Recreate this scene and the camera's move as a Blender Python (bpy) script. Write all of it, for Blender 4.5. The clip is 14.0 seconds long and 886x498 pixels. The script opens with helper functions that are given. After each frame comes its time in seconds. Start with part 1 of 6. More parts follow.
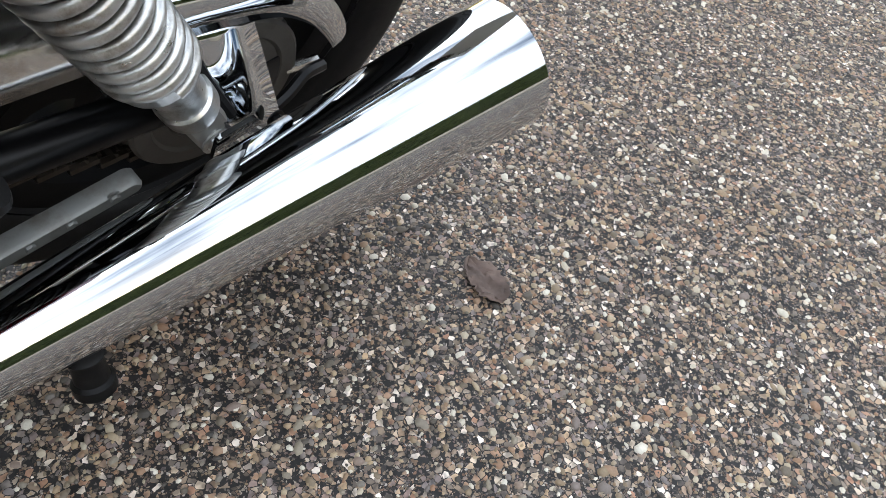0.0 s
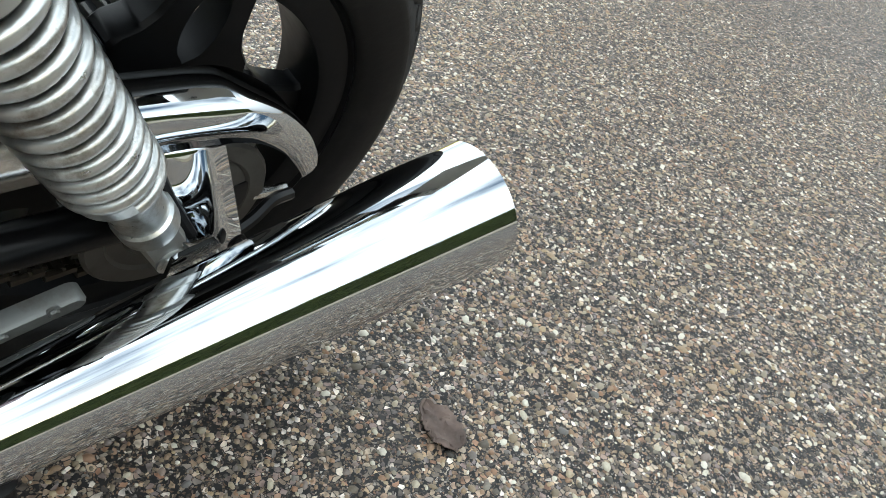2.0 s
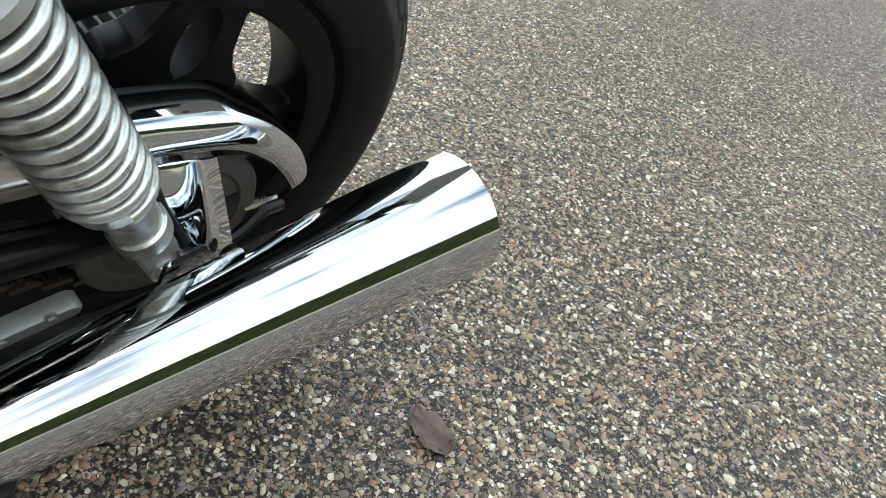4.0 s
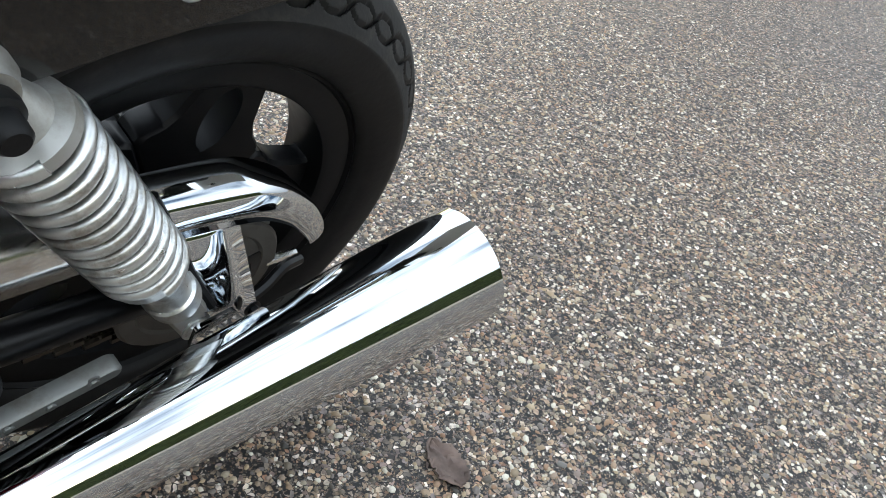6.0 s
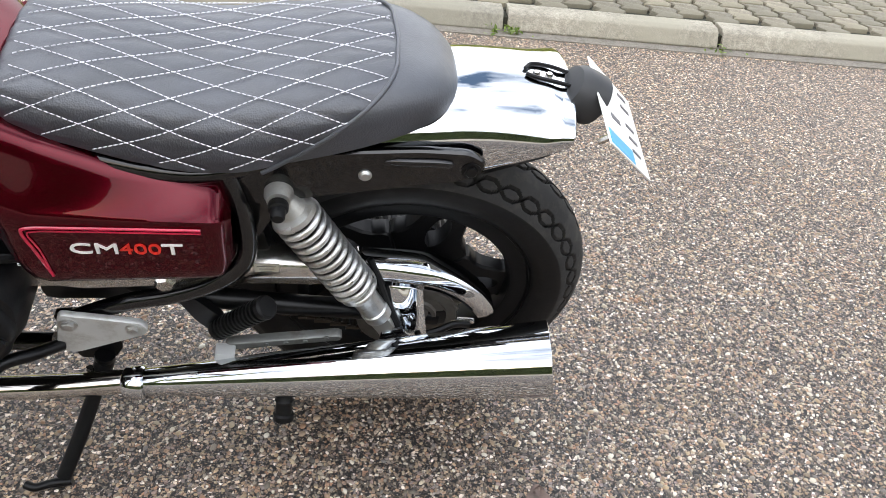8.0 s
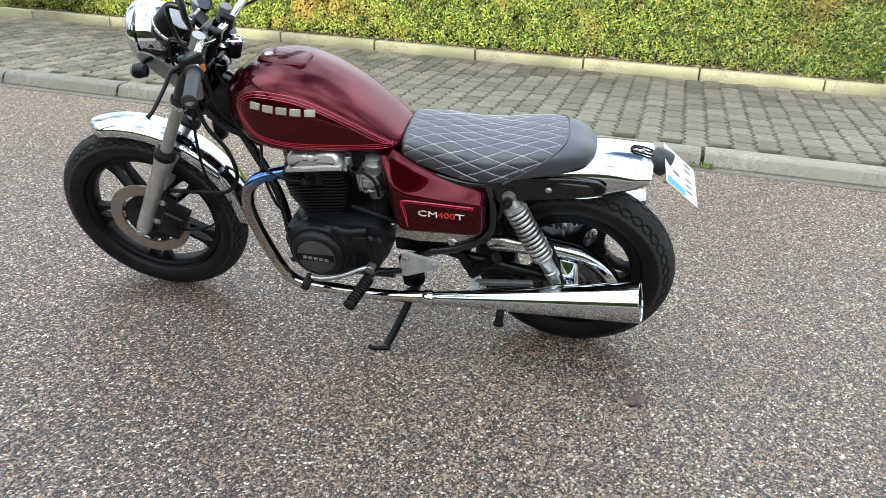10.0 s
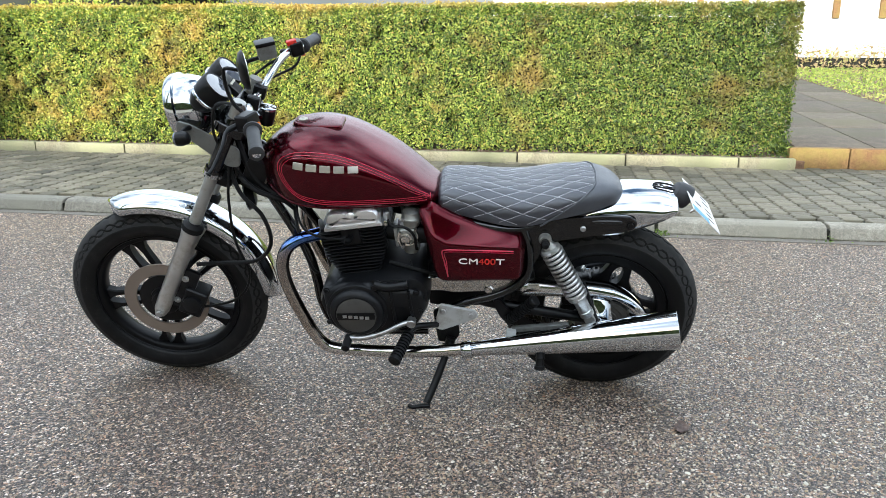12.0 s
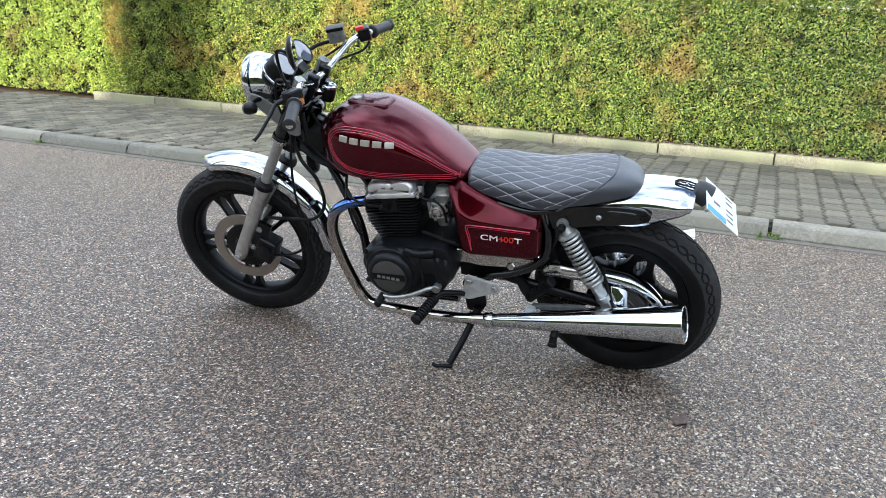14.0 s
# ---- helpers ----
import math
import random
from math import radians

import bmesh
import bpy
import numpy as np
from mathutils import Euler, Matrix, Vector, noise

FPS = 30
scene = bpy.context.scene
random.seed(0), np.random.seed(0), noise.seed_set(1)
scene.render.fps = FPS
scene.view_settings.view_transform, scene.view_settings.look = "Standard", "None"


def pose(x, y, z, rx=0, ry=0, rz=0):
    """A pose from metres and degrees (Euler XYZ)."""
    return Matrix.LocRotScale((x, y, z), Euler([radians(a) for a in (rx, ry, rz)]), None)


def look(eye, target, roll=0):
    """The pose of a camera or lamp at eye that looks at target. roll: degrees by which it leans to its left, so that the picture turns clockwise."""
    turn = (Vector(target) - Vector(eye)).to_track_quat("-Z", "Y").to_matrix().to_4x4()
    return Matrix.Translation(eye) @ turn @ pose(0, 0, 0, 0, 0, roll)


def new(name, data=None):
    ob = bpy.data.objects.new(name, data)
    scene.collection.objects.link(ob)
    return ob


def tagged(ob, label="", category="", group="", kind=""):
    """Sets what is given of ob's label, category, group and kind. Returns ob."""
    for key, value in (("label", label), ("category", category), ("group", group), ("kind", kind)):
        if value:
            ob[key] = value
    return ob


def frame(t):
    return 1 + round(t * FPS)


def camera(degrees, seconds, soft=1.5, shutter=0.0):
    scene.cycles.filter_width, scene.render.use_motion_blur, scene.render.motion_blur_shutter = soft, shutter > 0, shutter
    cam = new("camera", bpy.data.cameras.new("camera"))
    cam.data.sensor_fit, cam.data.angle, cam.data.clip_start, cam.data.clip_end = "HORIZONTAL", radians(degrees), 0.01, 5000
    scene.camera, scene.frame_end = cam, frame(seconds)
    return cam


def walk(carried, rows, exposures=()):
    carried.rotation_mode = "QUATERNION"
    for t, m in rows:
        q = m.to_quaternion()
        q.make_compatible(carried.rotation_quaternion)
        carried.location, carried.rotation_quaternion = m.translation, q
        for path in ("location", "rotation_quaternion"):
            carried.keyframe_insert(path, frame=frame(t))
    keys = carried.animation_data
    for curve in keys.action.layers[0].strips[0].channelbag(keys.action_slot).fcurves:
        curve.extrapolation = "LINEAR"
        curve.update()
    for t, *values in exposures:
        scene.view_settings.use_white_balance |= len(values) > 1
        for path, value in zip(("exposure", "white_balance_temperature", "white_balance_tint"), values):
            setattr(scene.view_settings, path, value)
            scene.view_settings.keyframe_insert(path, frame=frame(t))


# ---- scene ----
cam = camera(60.5, 14.0, soft=0.75)
PATH = [
    (0, (-0.243, -0.557, 0.69), (0.772, 0.331, -0.787), 13.6),
    (0.5, (-0.237, -0.526, 0.681), (0.864, 0.423, -0.694), 15.9),
    (1, (-0.231, -0.53, 0.682), (0.961, 0.474, -0.571), 18.2),
    (1.5, (-0.234, -0.547, 0.676), (0.974, 0.488, -0.536), 17.8),
    (2, (-0.236, -0.547, 0.673), (0.981, 0.506, -0.515), 17.4),
    (2.5, (-0.24, -0.546, 0.673), (0.994, 0.515, -0.49), 17.7),
    (4.8, (-0.249, -0.575, 0.707), (0.978, 0.498, -0.451), 16.1),
    (5, (-0.251, -0.574, 0.72), (0.971, 0.504, -0.439), 15.8),
    (5.5, (-0.254, -0.578, 0.737), (0.957, 0.512, -0.422), 15.0),
    (6, (-0.252, -0.578, 0.748), (0.939, 0.536, -0.409), 14.3),
    (6.5, (-0.252, -0.578, 0.78), (0.812, 0.642, -0.395), 12.5),
    (7, (-0.202, -0.632, 0.809), (0.539, 0.837, -0.327), 9.8),
    (7.5, (-0.154, -0.74, 0.871), (0.267, 0.884, -0.219), 7.9),
    (8, (0.0, -1.056, 1.069), (0.055, 0.609, -0.038), 6.8),
    (8.5, (0.192, -1.419, 1.181), (-0.107, 0.279, 0.168), 5.2),
    (9, (0.39, -1.817, 1.26), (-0.139, -0.109, 0.364), 3.2),
    (9.2, (0.459, -1.924, 1.284), (-0.156, -0.226, 0.426), 2.4),
    (11.3, (-0.011, -2.332, 1.215), (-0.543, -0.511, 0.582), 0.2),
    (11.5, (-0.022, -2.355, 1.184), (-0.496, -0.496, 0.619), -0.0),
    (12, (-0.004, -2.4, 1.101), (-0.431, -0.512, 0.597), 0.2),
    (12.5, (-0.03, -2.425, 1.058), (-0.44, -0.536, 0.545), 0.4),
    (13, (0.047, -2.484, 1.073), (-0.405, -0.611, 0.535), 0.8),
    (13.5, (0.28, -2.487, 1.15), (-0.378, -0.68, 0.601), 2.5),
    (14, (0.512, -2.435, 1.146), (-0.349, -0.72, 0.582), 2.3),
]
EXPOSURES = [(0.0, 1.00, 6450, 10), (1.0, 1.06, 6500, 2), (2.5, 1.06, 6500, 2), (5.0, 1.04, 6450, 2), (6.5, 1.26, 6250, 8), (7.5, 1.52, 6350, 9), (8.2, 1.32, 6750, 13), (9.0, 1.30, 6450, 9), (11.5, 1.10, 6150, 6), (12.5, 1.06, 6000, 7), (14.0, 1.04, 5850, 8)]
walk(cam, [(t, look(eye, target, roll)) for t, eye, target, roll in PATH], EXPOSURES)

# world, sun and exposure
SUN_ELEV, SUN_AZ = 13.0, 8.0          # degrees; azimuth from -y towards -x
world = bpy.data.worlds.new("sky")
scene.world = world
world.use_nodes = True
wn = world.node_tree.nodes
wl = world.node_tree.links
sky = wn.new("ShaderNodeTexSky")
sky.sky_type = "NISHITA"
sky.sun_disc = False
sky.sun_elevation = radians(SUN_ELEV)
sky.sun_rotation = radians(180 + SUN_AZ)
sky.air_density = 1.0
sky.dust_density = 2.0
cloud_map = wn.new("ShaderNodeTexCoord")
cloud = wn.new("ShaderNodeTexNoise")
cloud.inputs["Scale"].default_value = 1.7
cloud.inputs["Detail"].default_value = 6.0
cloud_ramp = wn.new("ShaderNodeValToRGB")
cloud_ramp.color_ramp.elements[0].position = 0.36
cloud_ramp.color_ramp.elements[1].position = 0.59
cloud_mix = wn.new("ShaderNodeMix")
cloud_mix.data_type = "RGBA"
cloud_mix.inputs[7].default_value = (16.0, 17.0, 18.3, 1)
wl.new(cloud_map.outputs["Generated"], cloud.inputs["Vector"])
wl.new(cloud.outputs["Fac"], cloud_ramp.inputs["Fac"])
wl.new(cloud_ramp.outputs["Color"], cloud_mix.inputs[0])
wl.new(sky.outputs["Color"], cloud_mix.inputs[6])
# an overcast deck is about three times as bright overhead as at the horizon
rise = wn.new("ShaderNodeSeparateXYZ")
deck = wn.new("ShaderNodeMapRange")
deck.inputs["From Min"].default_value, deck.inputs["From Max"].default_value = 0.0, 1.0
deck.inputs["To Min"].default_value, deck.inputs["To Max"].default_value = 0.20, 1.56
graded = wn.new("ShaderNodeMix")
graded.data_type, graded.blend_type = "RGBA", "MULTIPLY"
graded.inputs[0].default_value = 1.0
wl.new(cloud_map.outputs["Generated"], rise.inputs[0])
wl.new(rise.outputs["Z"], deck.inputs["Value"])
wl.new(cloud_mix.outputs[2], graded.inputs[6])
wl.new(deck.outputs[0], graded.inputs[7])
wl.new(graded.outputs[2], wn["Background"].inputs["Color"])
wn["Background"].inputs["Strength"].default_value = 0.092

sun = new("sun", bpy.data.lights.new("sun", "SUN"))
sun.data.energy = 5.0
sun.data.angle = radians(1.0)
sun.data.color = (1.0, 0.94, 0.82)
sun.matrix_world = look((-6 * math.sin(radians(SUN_AZ)), -6 * math.cos(radians(SUN_AZ)), 6 * math.tan(radians(SUN_ELEV))), (0, 0, 0))


# materials
class Mat:
    """A node material with short ways to add nodes."""

    def __init__(self, name, color=(0.5, 0.5, 0.5), rough=0.5, metal=0.0, coat=0.0, spec=0.5):
        self.m = bpy.data.materials.new(name)
        self.m.use_nodes = True
        self.t = self.m.node_tree
        self.b = self.t.nodes["Principled BSDF"]
        self.put("Base Color", (*color, 1))
        self.put("Roughness", rough)
        self.put("Metallic", metal)
        self.put("Coat Weight", coat)
        self.put("Coat Roughness", 0.03)
        self.put("Specular IOR Level", spec)
        self.co = None

    def put(self, name, value):
        self.b.inputs[name].default_value = value

    def node(self, kind, **inputs):
        n = self.t.nodes.new(kind)
        for key, value in inputs.items():
            socket = n.inputs[key.replace("_", " ")] if not key.startswith("i") or not key[1:].isdigit() else n.inputs[int(key[1:])]
            if isinstance(value, bpy.types.NodeSocket):
                self.t.links.new(value, socket)
            else:
                socket.default_value = value
        return n

    def place(self):
        if not self.co:
            self.co = self.t.nodes.new("ShaderNodeTexCoord").outputs["Object"]
        return self.co

    def noise(self, scale, detail=4.0, rough=0.55):
        return self.node("ShaderNodeTexNoise", Vector=self.place(), Scale=scale, Detail=detail, Roughness=rough).outputs["Fac"]

    def ramp(self, fac, *stops):
        n = self.node("ShaderNodeValToRGB", Fac=fac)
        e = n.color_ramp.elements
        while len(e) < len(stops):
            e.new(0.5)
        for slot, (p, c) in zip(e, stops):
            slot.position = p
            slot.color = (*c, 1) if len(c) == 3 else c
        return n.outputs["Color"]

    def mix(self, fac, a, b, how="MIX"):
        n = self.t.nodes.new("ShaderNodeMix")
        n.data_type = "RGBA"
        n.blend_type = how
        for i, v in ((0, fac), (6, a), (7, b)):
            if isinstance(v, bpy.types.NodeSocket):
                self.t.links.new(v, n.inputs[i])
            else:
                n.inputs[i].default_value = (*v, 1) if isinstance(v, tuple) and len(v) == 3 else v
        return n.outputs[2]

    def math(self, how, a, b=0.0):
        n = self.t.nodes.new("ShaderNodeMath")
        n.operation = how
        for i, v in ((0, a), (1, b)):
            if isinstance(v, bpy.types.NodeSocket):
                self.t.links.new(v, n.inputs[i])
            else:
                n.inputs[i].default_value = v
        return n.outputs[0]

    def link(self, socket, name):
        self.t.links.new(socket, self.b.inputs[name])
        return self

    def bump(self, height, strength=0.3, distance=0.002, last=None):
        n = self.node("ShaderNodeBump", Height=height, Strength=strength, Distance=distance)
        if last:
            self.t.links.new(last, n.inputs["Normal"])
        self.t.links.new(n.outputs["Normal"], self.b.inputs["Normal"])
        return n.outputs["Normal"]


def worn(name, color, rough, metal=0.0, coat=0.0, vary=0.25, scale=35.0, relief=0.15, spec=0.5, dirt=None):
    """A plain surface with fine grain, uneven gloss and, if asked, dirt in patches."""
    m = Mat(name, color, rough, metal, coat, spec)
    big, fine = m.noise(scale * 0.25, 5.0), m.noise(scale * 4, 3.0)
    lo, hi = tuple(c * (1 - vary) for c in color), tuple(min(1, c * (1 + vary)) for c in color)
    col = m.ramp(big, (0.3, lo), (0.7, hi))
    if dirt:
        col = m.mix(m.ramp(m.noise(scale * 0.6, 8.0, 0.7), (0.5, (0, 0, 0)), (0.72, (1, 1, 1))), col, dirt)
    m.link(col, "Base Color")
    m.link(m.node("ShaderNodeMapRange", Value=m.noise(scale, 4.0), To_Min=max(0.0, rough * 0.8), To_Max=min(1.0, rough * 1.25)).outputs[0], "Roughness")
    if relief:
        m.bump(fine, relief, 0.0006)
    return m


chrome = Mat("chrome", (0.62, 0.645, 0.67), 0.03, 1.0)
chrome.link(chrome.node("ShaderNodeMapRange", Value=chrome.noise(60, 6), From_Min=0.45, From_Max=0.8, To_Min=0.025, To_Max=0.12).outputs[0], "Roughness")
old_chrome = worn("pitted_chrome", (0.60, 0.59, 0.57), 0.22, 1.0, vary=0.15, scale=60, dirt=(0.30, 0.25, 0.19))
satin = worn("satin_aluminium", (0.52, 0.53, 0.53), 0.38, 1.0, vary=0.12, scale=50, dirt=(0.33, 0.31, 0.28))
stay_grey = worn("dull_grey_steel", (0.175, 0.18, 0.172), 0.45, 0.5, vary=0.2, scale=40, dirt=(0.10, 0.09, 0.075))
fork_metal = worn("dull_fork_metal", (0.40, 0.40, 0.38), 0.45, 0.75, vary=0.12, scale=40, dirt=(0.28, 0.26, 0.22))
slider_alloy = worn("brushed_fork_alloy", (0.60, 0.60, 0.585), 0.33, 0.9, vary=0.16, scale=40, dirt=(0.40, 0.37, 0.32))
spring_metal = worn("zinc_spring_wire", (0.60, 0.61, 0.60), 0.29, 0.9, vary=0.22, scale=80, dirt=(0.26, 0.23, 0.19))
wheel_black = worn("black_wheel_enamel", (0.004, 0.0042, 0.005), 0.40, vary=0.3, scale=40, spec=0.16)
hub_grey = worn("dull_dark_grey_alloy", (0.070, 0.066, 0.060), 0.5, 0.3, vary=0.2, scale=40, dirt=(0.045, 0.040, 0.034))
polished = worn("polished_alloy", (0.74, 0.74, 0.73), 0.33, 0.9, vary=0.14, scale=60, relief=0.3)
silver_paint = worn("silver_paint", (0.50, 0.51, 0.50), 0.42, 0.35, vary=0.12, scale=40, dirt=(0.33, 0.31, 0.28))
disc_metal = worn("brake_disc_steel", (0.34, 0.29, 0.25), 0.42, 0.8, vary=0.1, scale=30)
black_gloss = worn("gloss_black_enamel", (0.0025, 0.0025, 0.003), 0.16, 0, 0.25, vary=0.2, scale=40, relief=0.03)
black_satin = worn("satin_black_paint", (0.0032, 0.0033, 0.004), 0.32, vary=0.3, scale=50, dirt=(0.009, 0.009, 0.0088), spec=0.24)
engine_black = worn("heat_black_engine_paint", (0.0040, 0.0044, 0.0056), 0.38, vary=0.35, scale=40, relief=0.4, dirt=(0.010, 0.0102, 0.0105), spec=0.28)
rubber = worn("black_rubber", (0.0045, 0.0046, 0.005), 0.48, vary=0.3, scale=50, relief=0.3, dirt=(0.011, 0.0108, 0.0105), spec=0.2)
tyre_rubber = worn("weathered_tyre_rubber", (0.0062, 0.0062, 0.0067), 0.46, vary=0.3, scale=30, relief=0.35, dirt=(0.016, 0.0156, 0.0150), spec=0.22)
tread_rubber = worn("dusty_tread_rubber", (0.027, 0.0272, 0.0275), 0.7, vary=0.3, scale=60, relief=0.4, dirt=(0.05, 0.047, 0.043), spec=0.2)
plastic = worn("grey_black_plastic", (0.026, 0.027, 0.029), 0.5, vary=0.2, scale=50)
paint = worn("maroon_metallic_paint", (0.074, 0.0005, 0.0058), 0.22, 0.85, 0.42, vary=0.10, scale=25, relief=0.0, spec=0.05)
paint.put("Coat IOR", 1.52)
paint.put("Coat Roughness", 0.015)
red_line = worn("red_pinstripe", (0.50, 0.010, 0.045), 0.3, 0, 0.8, relief=0)
red_plastic = worn("red_plastic", (0.60, 0.025, 0.015), 0.4, relief=0)
badge_metal = worn("bright_badge_metal", (0.50, 0.465, 0.40), 0.34, 0.60, relief=0)
white_paint = worn("white_enamel", (0.78, 0.77, 0.74), 0.4, relief=0, vary=0.08)
blue_film = worn("blue_reflective_film", (0.06, 0.38, 0.72), 0.35, relief=0, vary=0.08)
ink = worn("grey_ink", (0.14, 0.14, 0.15), 0.5, relief=0)
thread = worn("white_thread", (0.70, 0.69, 0.74), 0.8, relief=0.4)
sticker_mat = worn("faded_label_paper", (0.55, 0.53, 0.46), 0.55, vary=0.2, dirt=(0.35, 0.28, 0.18))
glass_dial = Mat("dial_glass", (0.10, 0.11, 0.135), 0.03, 0, 1.0)
lamp_glass = Mat("headlamp_glass", (0.55, 0.57, 0.58), 0.05, 0.2, 1.0)
amber = Mat("amber_lens", (0.45, 0.12, 0.01), 0.15, 0, 0.5)
tail_red = Mat("dark_red_lens", (0.10, 0.008, 0.008), 0.12, 0, 0.8)
copper = worn("copper_grease_chain", (0.06, 0.05, 0.04), 0.4, 0.8)
mirror_glass = Mat("mirror_glass", (0.9, 0.9, 0.9), 0.01, 1.0)

leather = Mat("black_seat_vinyl", (0.02, 0.02, 0.02), 0.42, spec=0.95, coat=0.40)
leather.put("Coat Roughness", 0.42)
cells = leather.node("ShaderNodeTexVoronoi", Vector=leather.place(), Scale=430.0)
leather.bump(cells.outputs["Distance"], 0.38, 0.0011, leather.bump(leather.noise(150, 4), 0.25, 0.002))
leather.link(leather.ramp(leather.noise(18, 5), (0.3, (0.013, 0.016, 0.024)), (0.75, (0.027, 0.032, 0.046))), "Base Color")
leather.link(leather.node("ShaderNodeMapRange", Value=leather.noise(60, 4), To_Min=0.38, To_Max=0.58).outputs[0], "Roughness")

# header pipe: chrome, browned and blued by heat near the cylinder head
blued = Mat("heat_blued_chrome", (0.7, 0.7, 0.7), 0.07, 1.0)
height = blued.node("ShaderNodeSeparateXYZ", Vector=blued.place()).outputs["Z"]
wavy = blued.math("ADD", height, blued.math("MULTIPLY", blued.noise(30, 3), 0.05))
blued.link(blued.ramp(blued.node("ShaderNodeMapRange", Value=wavy, From_Min=0.22, From_Max=0.66).outputs[0],
                      (0.08, (0.66, 0.65, 0.63)), (0.30, (0.46, 0.41, 0.35)), (0.84, (0.33, 0.30, 0.28)), (0.90, (0.30, 0.29, 0.33)), (0.95, (0.10, 0.20, 0.46)), (1.0, (0.08, 0.14, 0.36))), "Base Color")

# road: exposed chippings in dark binder
def chipping_colors(m, fac):
    return m.ramp(fac, (0.0, (0.055, 0.050, 0.044)), (0.13, (0.150, 0.126, 0.096)), (0.25, (0.290, 0.220, 0.140)), (0.36, (0.310, 0.175, 0.105)), (0.45, (0.390, 0.330, 0.235)),
                  (0.56, (0.160, 0.150, 0.140)), (0.66, (0.265, 0.200, 0.168)), (0.76, (0.420, 0.310, 0.180)), (0.87, (0.520, 0.465, 0.360)), (0.97, (0.720, 0.680, 0.580)))



asphalt = Mat("chipped_asphalt", (0.08, 0.08, 0.08), 0.6)
shift = asphalt.node("ShaderNodeTexNoise", Vector=asphalt.place(), Scale=90.0, Detail=2.0).outputs["Color"]
warped = asphalt.mix(0.006, asphalt.place(), shift, "ADD")


def grit(scale):
    """Angular stones: colour of the cell, and how far its edge is."""
    a = asphalt.node("ShaderNodeTexVoronoi", Vector=warped, Scale=scale)
    b = asphalt.node("ShaderNodeTexVoronoi", Vector=warped, Scale=scale)
    b.feature = "DISTANCE_TO_EDGE"
    return asphalt.node("ShaderNodeSeparateColor", Color=a.outputs["Color"]).outputs, b.outputs["Distance"]


big, big_edge = grit(150.0)
small, small_edge = grit(330.0)
tone = asphalt.noise(1.3, 5)
on_big = asphalt.math("MULTIPLY", asphalt.math("GREATER_THAN", big[1], 0.52), asphalt.math("GREATER_THAN", big_edge, 0.075))
on_small = asphalt.math("MULTIPLY", asphalt.math("GREATER_THAN", small[1], 0.38), asphalt.math("GREATER_THAN", small_edge, 0.09))
binder = asphalt.mix(on_small, (0.011, 0.0105, 0.010), asphalt.mix(1.0, chipping_colors(asphalt, small[0]), (0.55, 0.55, 0.56), "MULTIPLY"))
road_col = asphalt.mix(on_big, binder, asphalt.mix(1.0, chipping_colors(asphalt, big[0]), (1.06, 1.07, 1.09), "MULTIPLY"))
clump = asphalt.noise(75.0, 2)
road_col = asphalt.mix(1.0, road_col, asphalt.ramp(clump, (0.36, (0.48, 0.47, 0.47)), (0.52, (1.05, 1.04, 1.03)), (0.68, (1.36, 1.34, 1.31))), "MULTIPLY")
road_col = asphalt.mix(0.6, road_col, asphalt.ramp(tone, (0.3, (0.74, 0.72, 0.72)), (0.7, (1.0, 0.99, 0.97))), "MULTIPLY")
# brighter light painted into the road colour, fading towards +x
painted_bright = asphalt.node("ShaderNodeMapRange", Value=asphalt.math("ADD", asphalt.node("ShaderNodeSeparateXYZ", Vector=asphalt.place()).outputs["X"], asphalt.math("MULTIPLY", asphalt.noise(0.9, 5), 1.6)), From_Min=-1.2, From_Max=1.5, To_Min=1.0, To_Max=0.0).outputs[0]
road_col = asphalt.mix(painted_bright, road_col, asphalt.mix(1.0, road_col, (1.28, 1.27, 1.25), "MULTIPLY"))
sandy = asphalt.node("ShaderNodeMapRange", Value=asphalt.math("ADD", asphalt.node("ShaderNodeSeparateXYZ", Vector=asphalt.place()).outputs["Y"], asphalt.math("MULTIPLY", asphalt.noise(1.7, 5), 0.9)), From_Min=0.9, From_Max=2.4).outputs[0]
road_col = asphalt.mix(sandy, road_col, asphalt.mix(1.0, road_col, (1.36, 1.30, 1.18), "MULTIPLY"))
road_col = asphalt.mix(1.0, road_col, (1.03, 0.985, 1.03), "MULTIPLY")
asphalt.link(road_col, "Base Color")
asphalt.link(asphalt.node("ShaderNodeMapRange", Value=big[2], To_Min=0.40, To_Max=0.75).outputs[0], "Roughness")
asphalt.bump(asphalt.math("MULTIPLY", on_big, 1.0), 0.6, 0.0025, asphalt.bump(on_small, 0.5, 0.0012))

chip = Mat("stone_chippings", (0.3, 0.25, 0.2), 0.55)
chip.link(chip.mix(0.35, chipping_colors(chip, chip.node("ShaderNodeNewGeometry").outputs["Random Per Island"]),
                   chip.ramp(chip.noise(400, 3), (0.3, (0.5, 0.48, 0.46)), (0.7, (1, 1, 1))), "MULTIPLY"), "Base Color")
chip.bump(chip.noise(900, 3), 0.3, 0.0006)


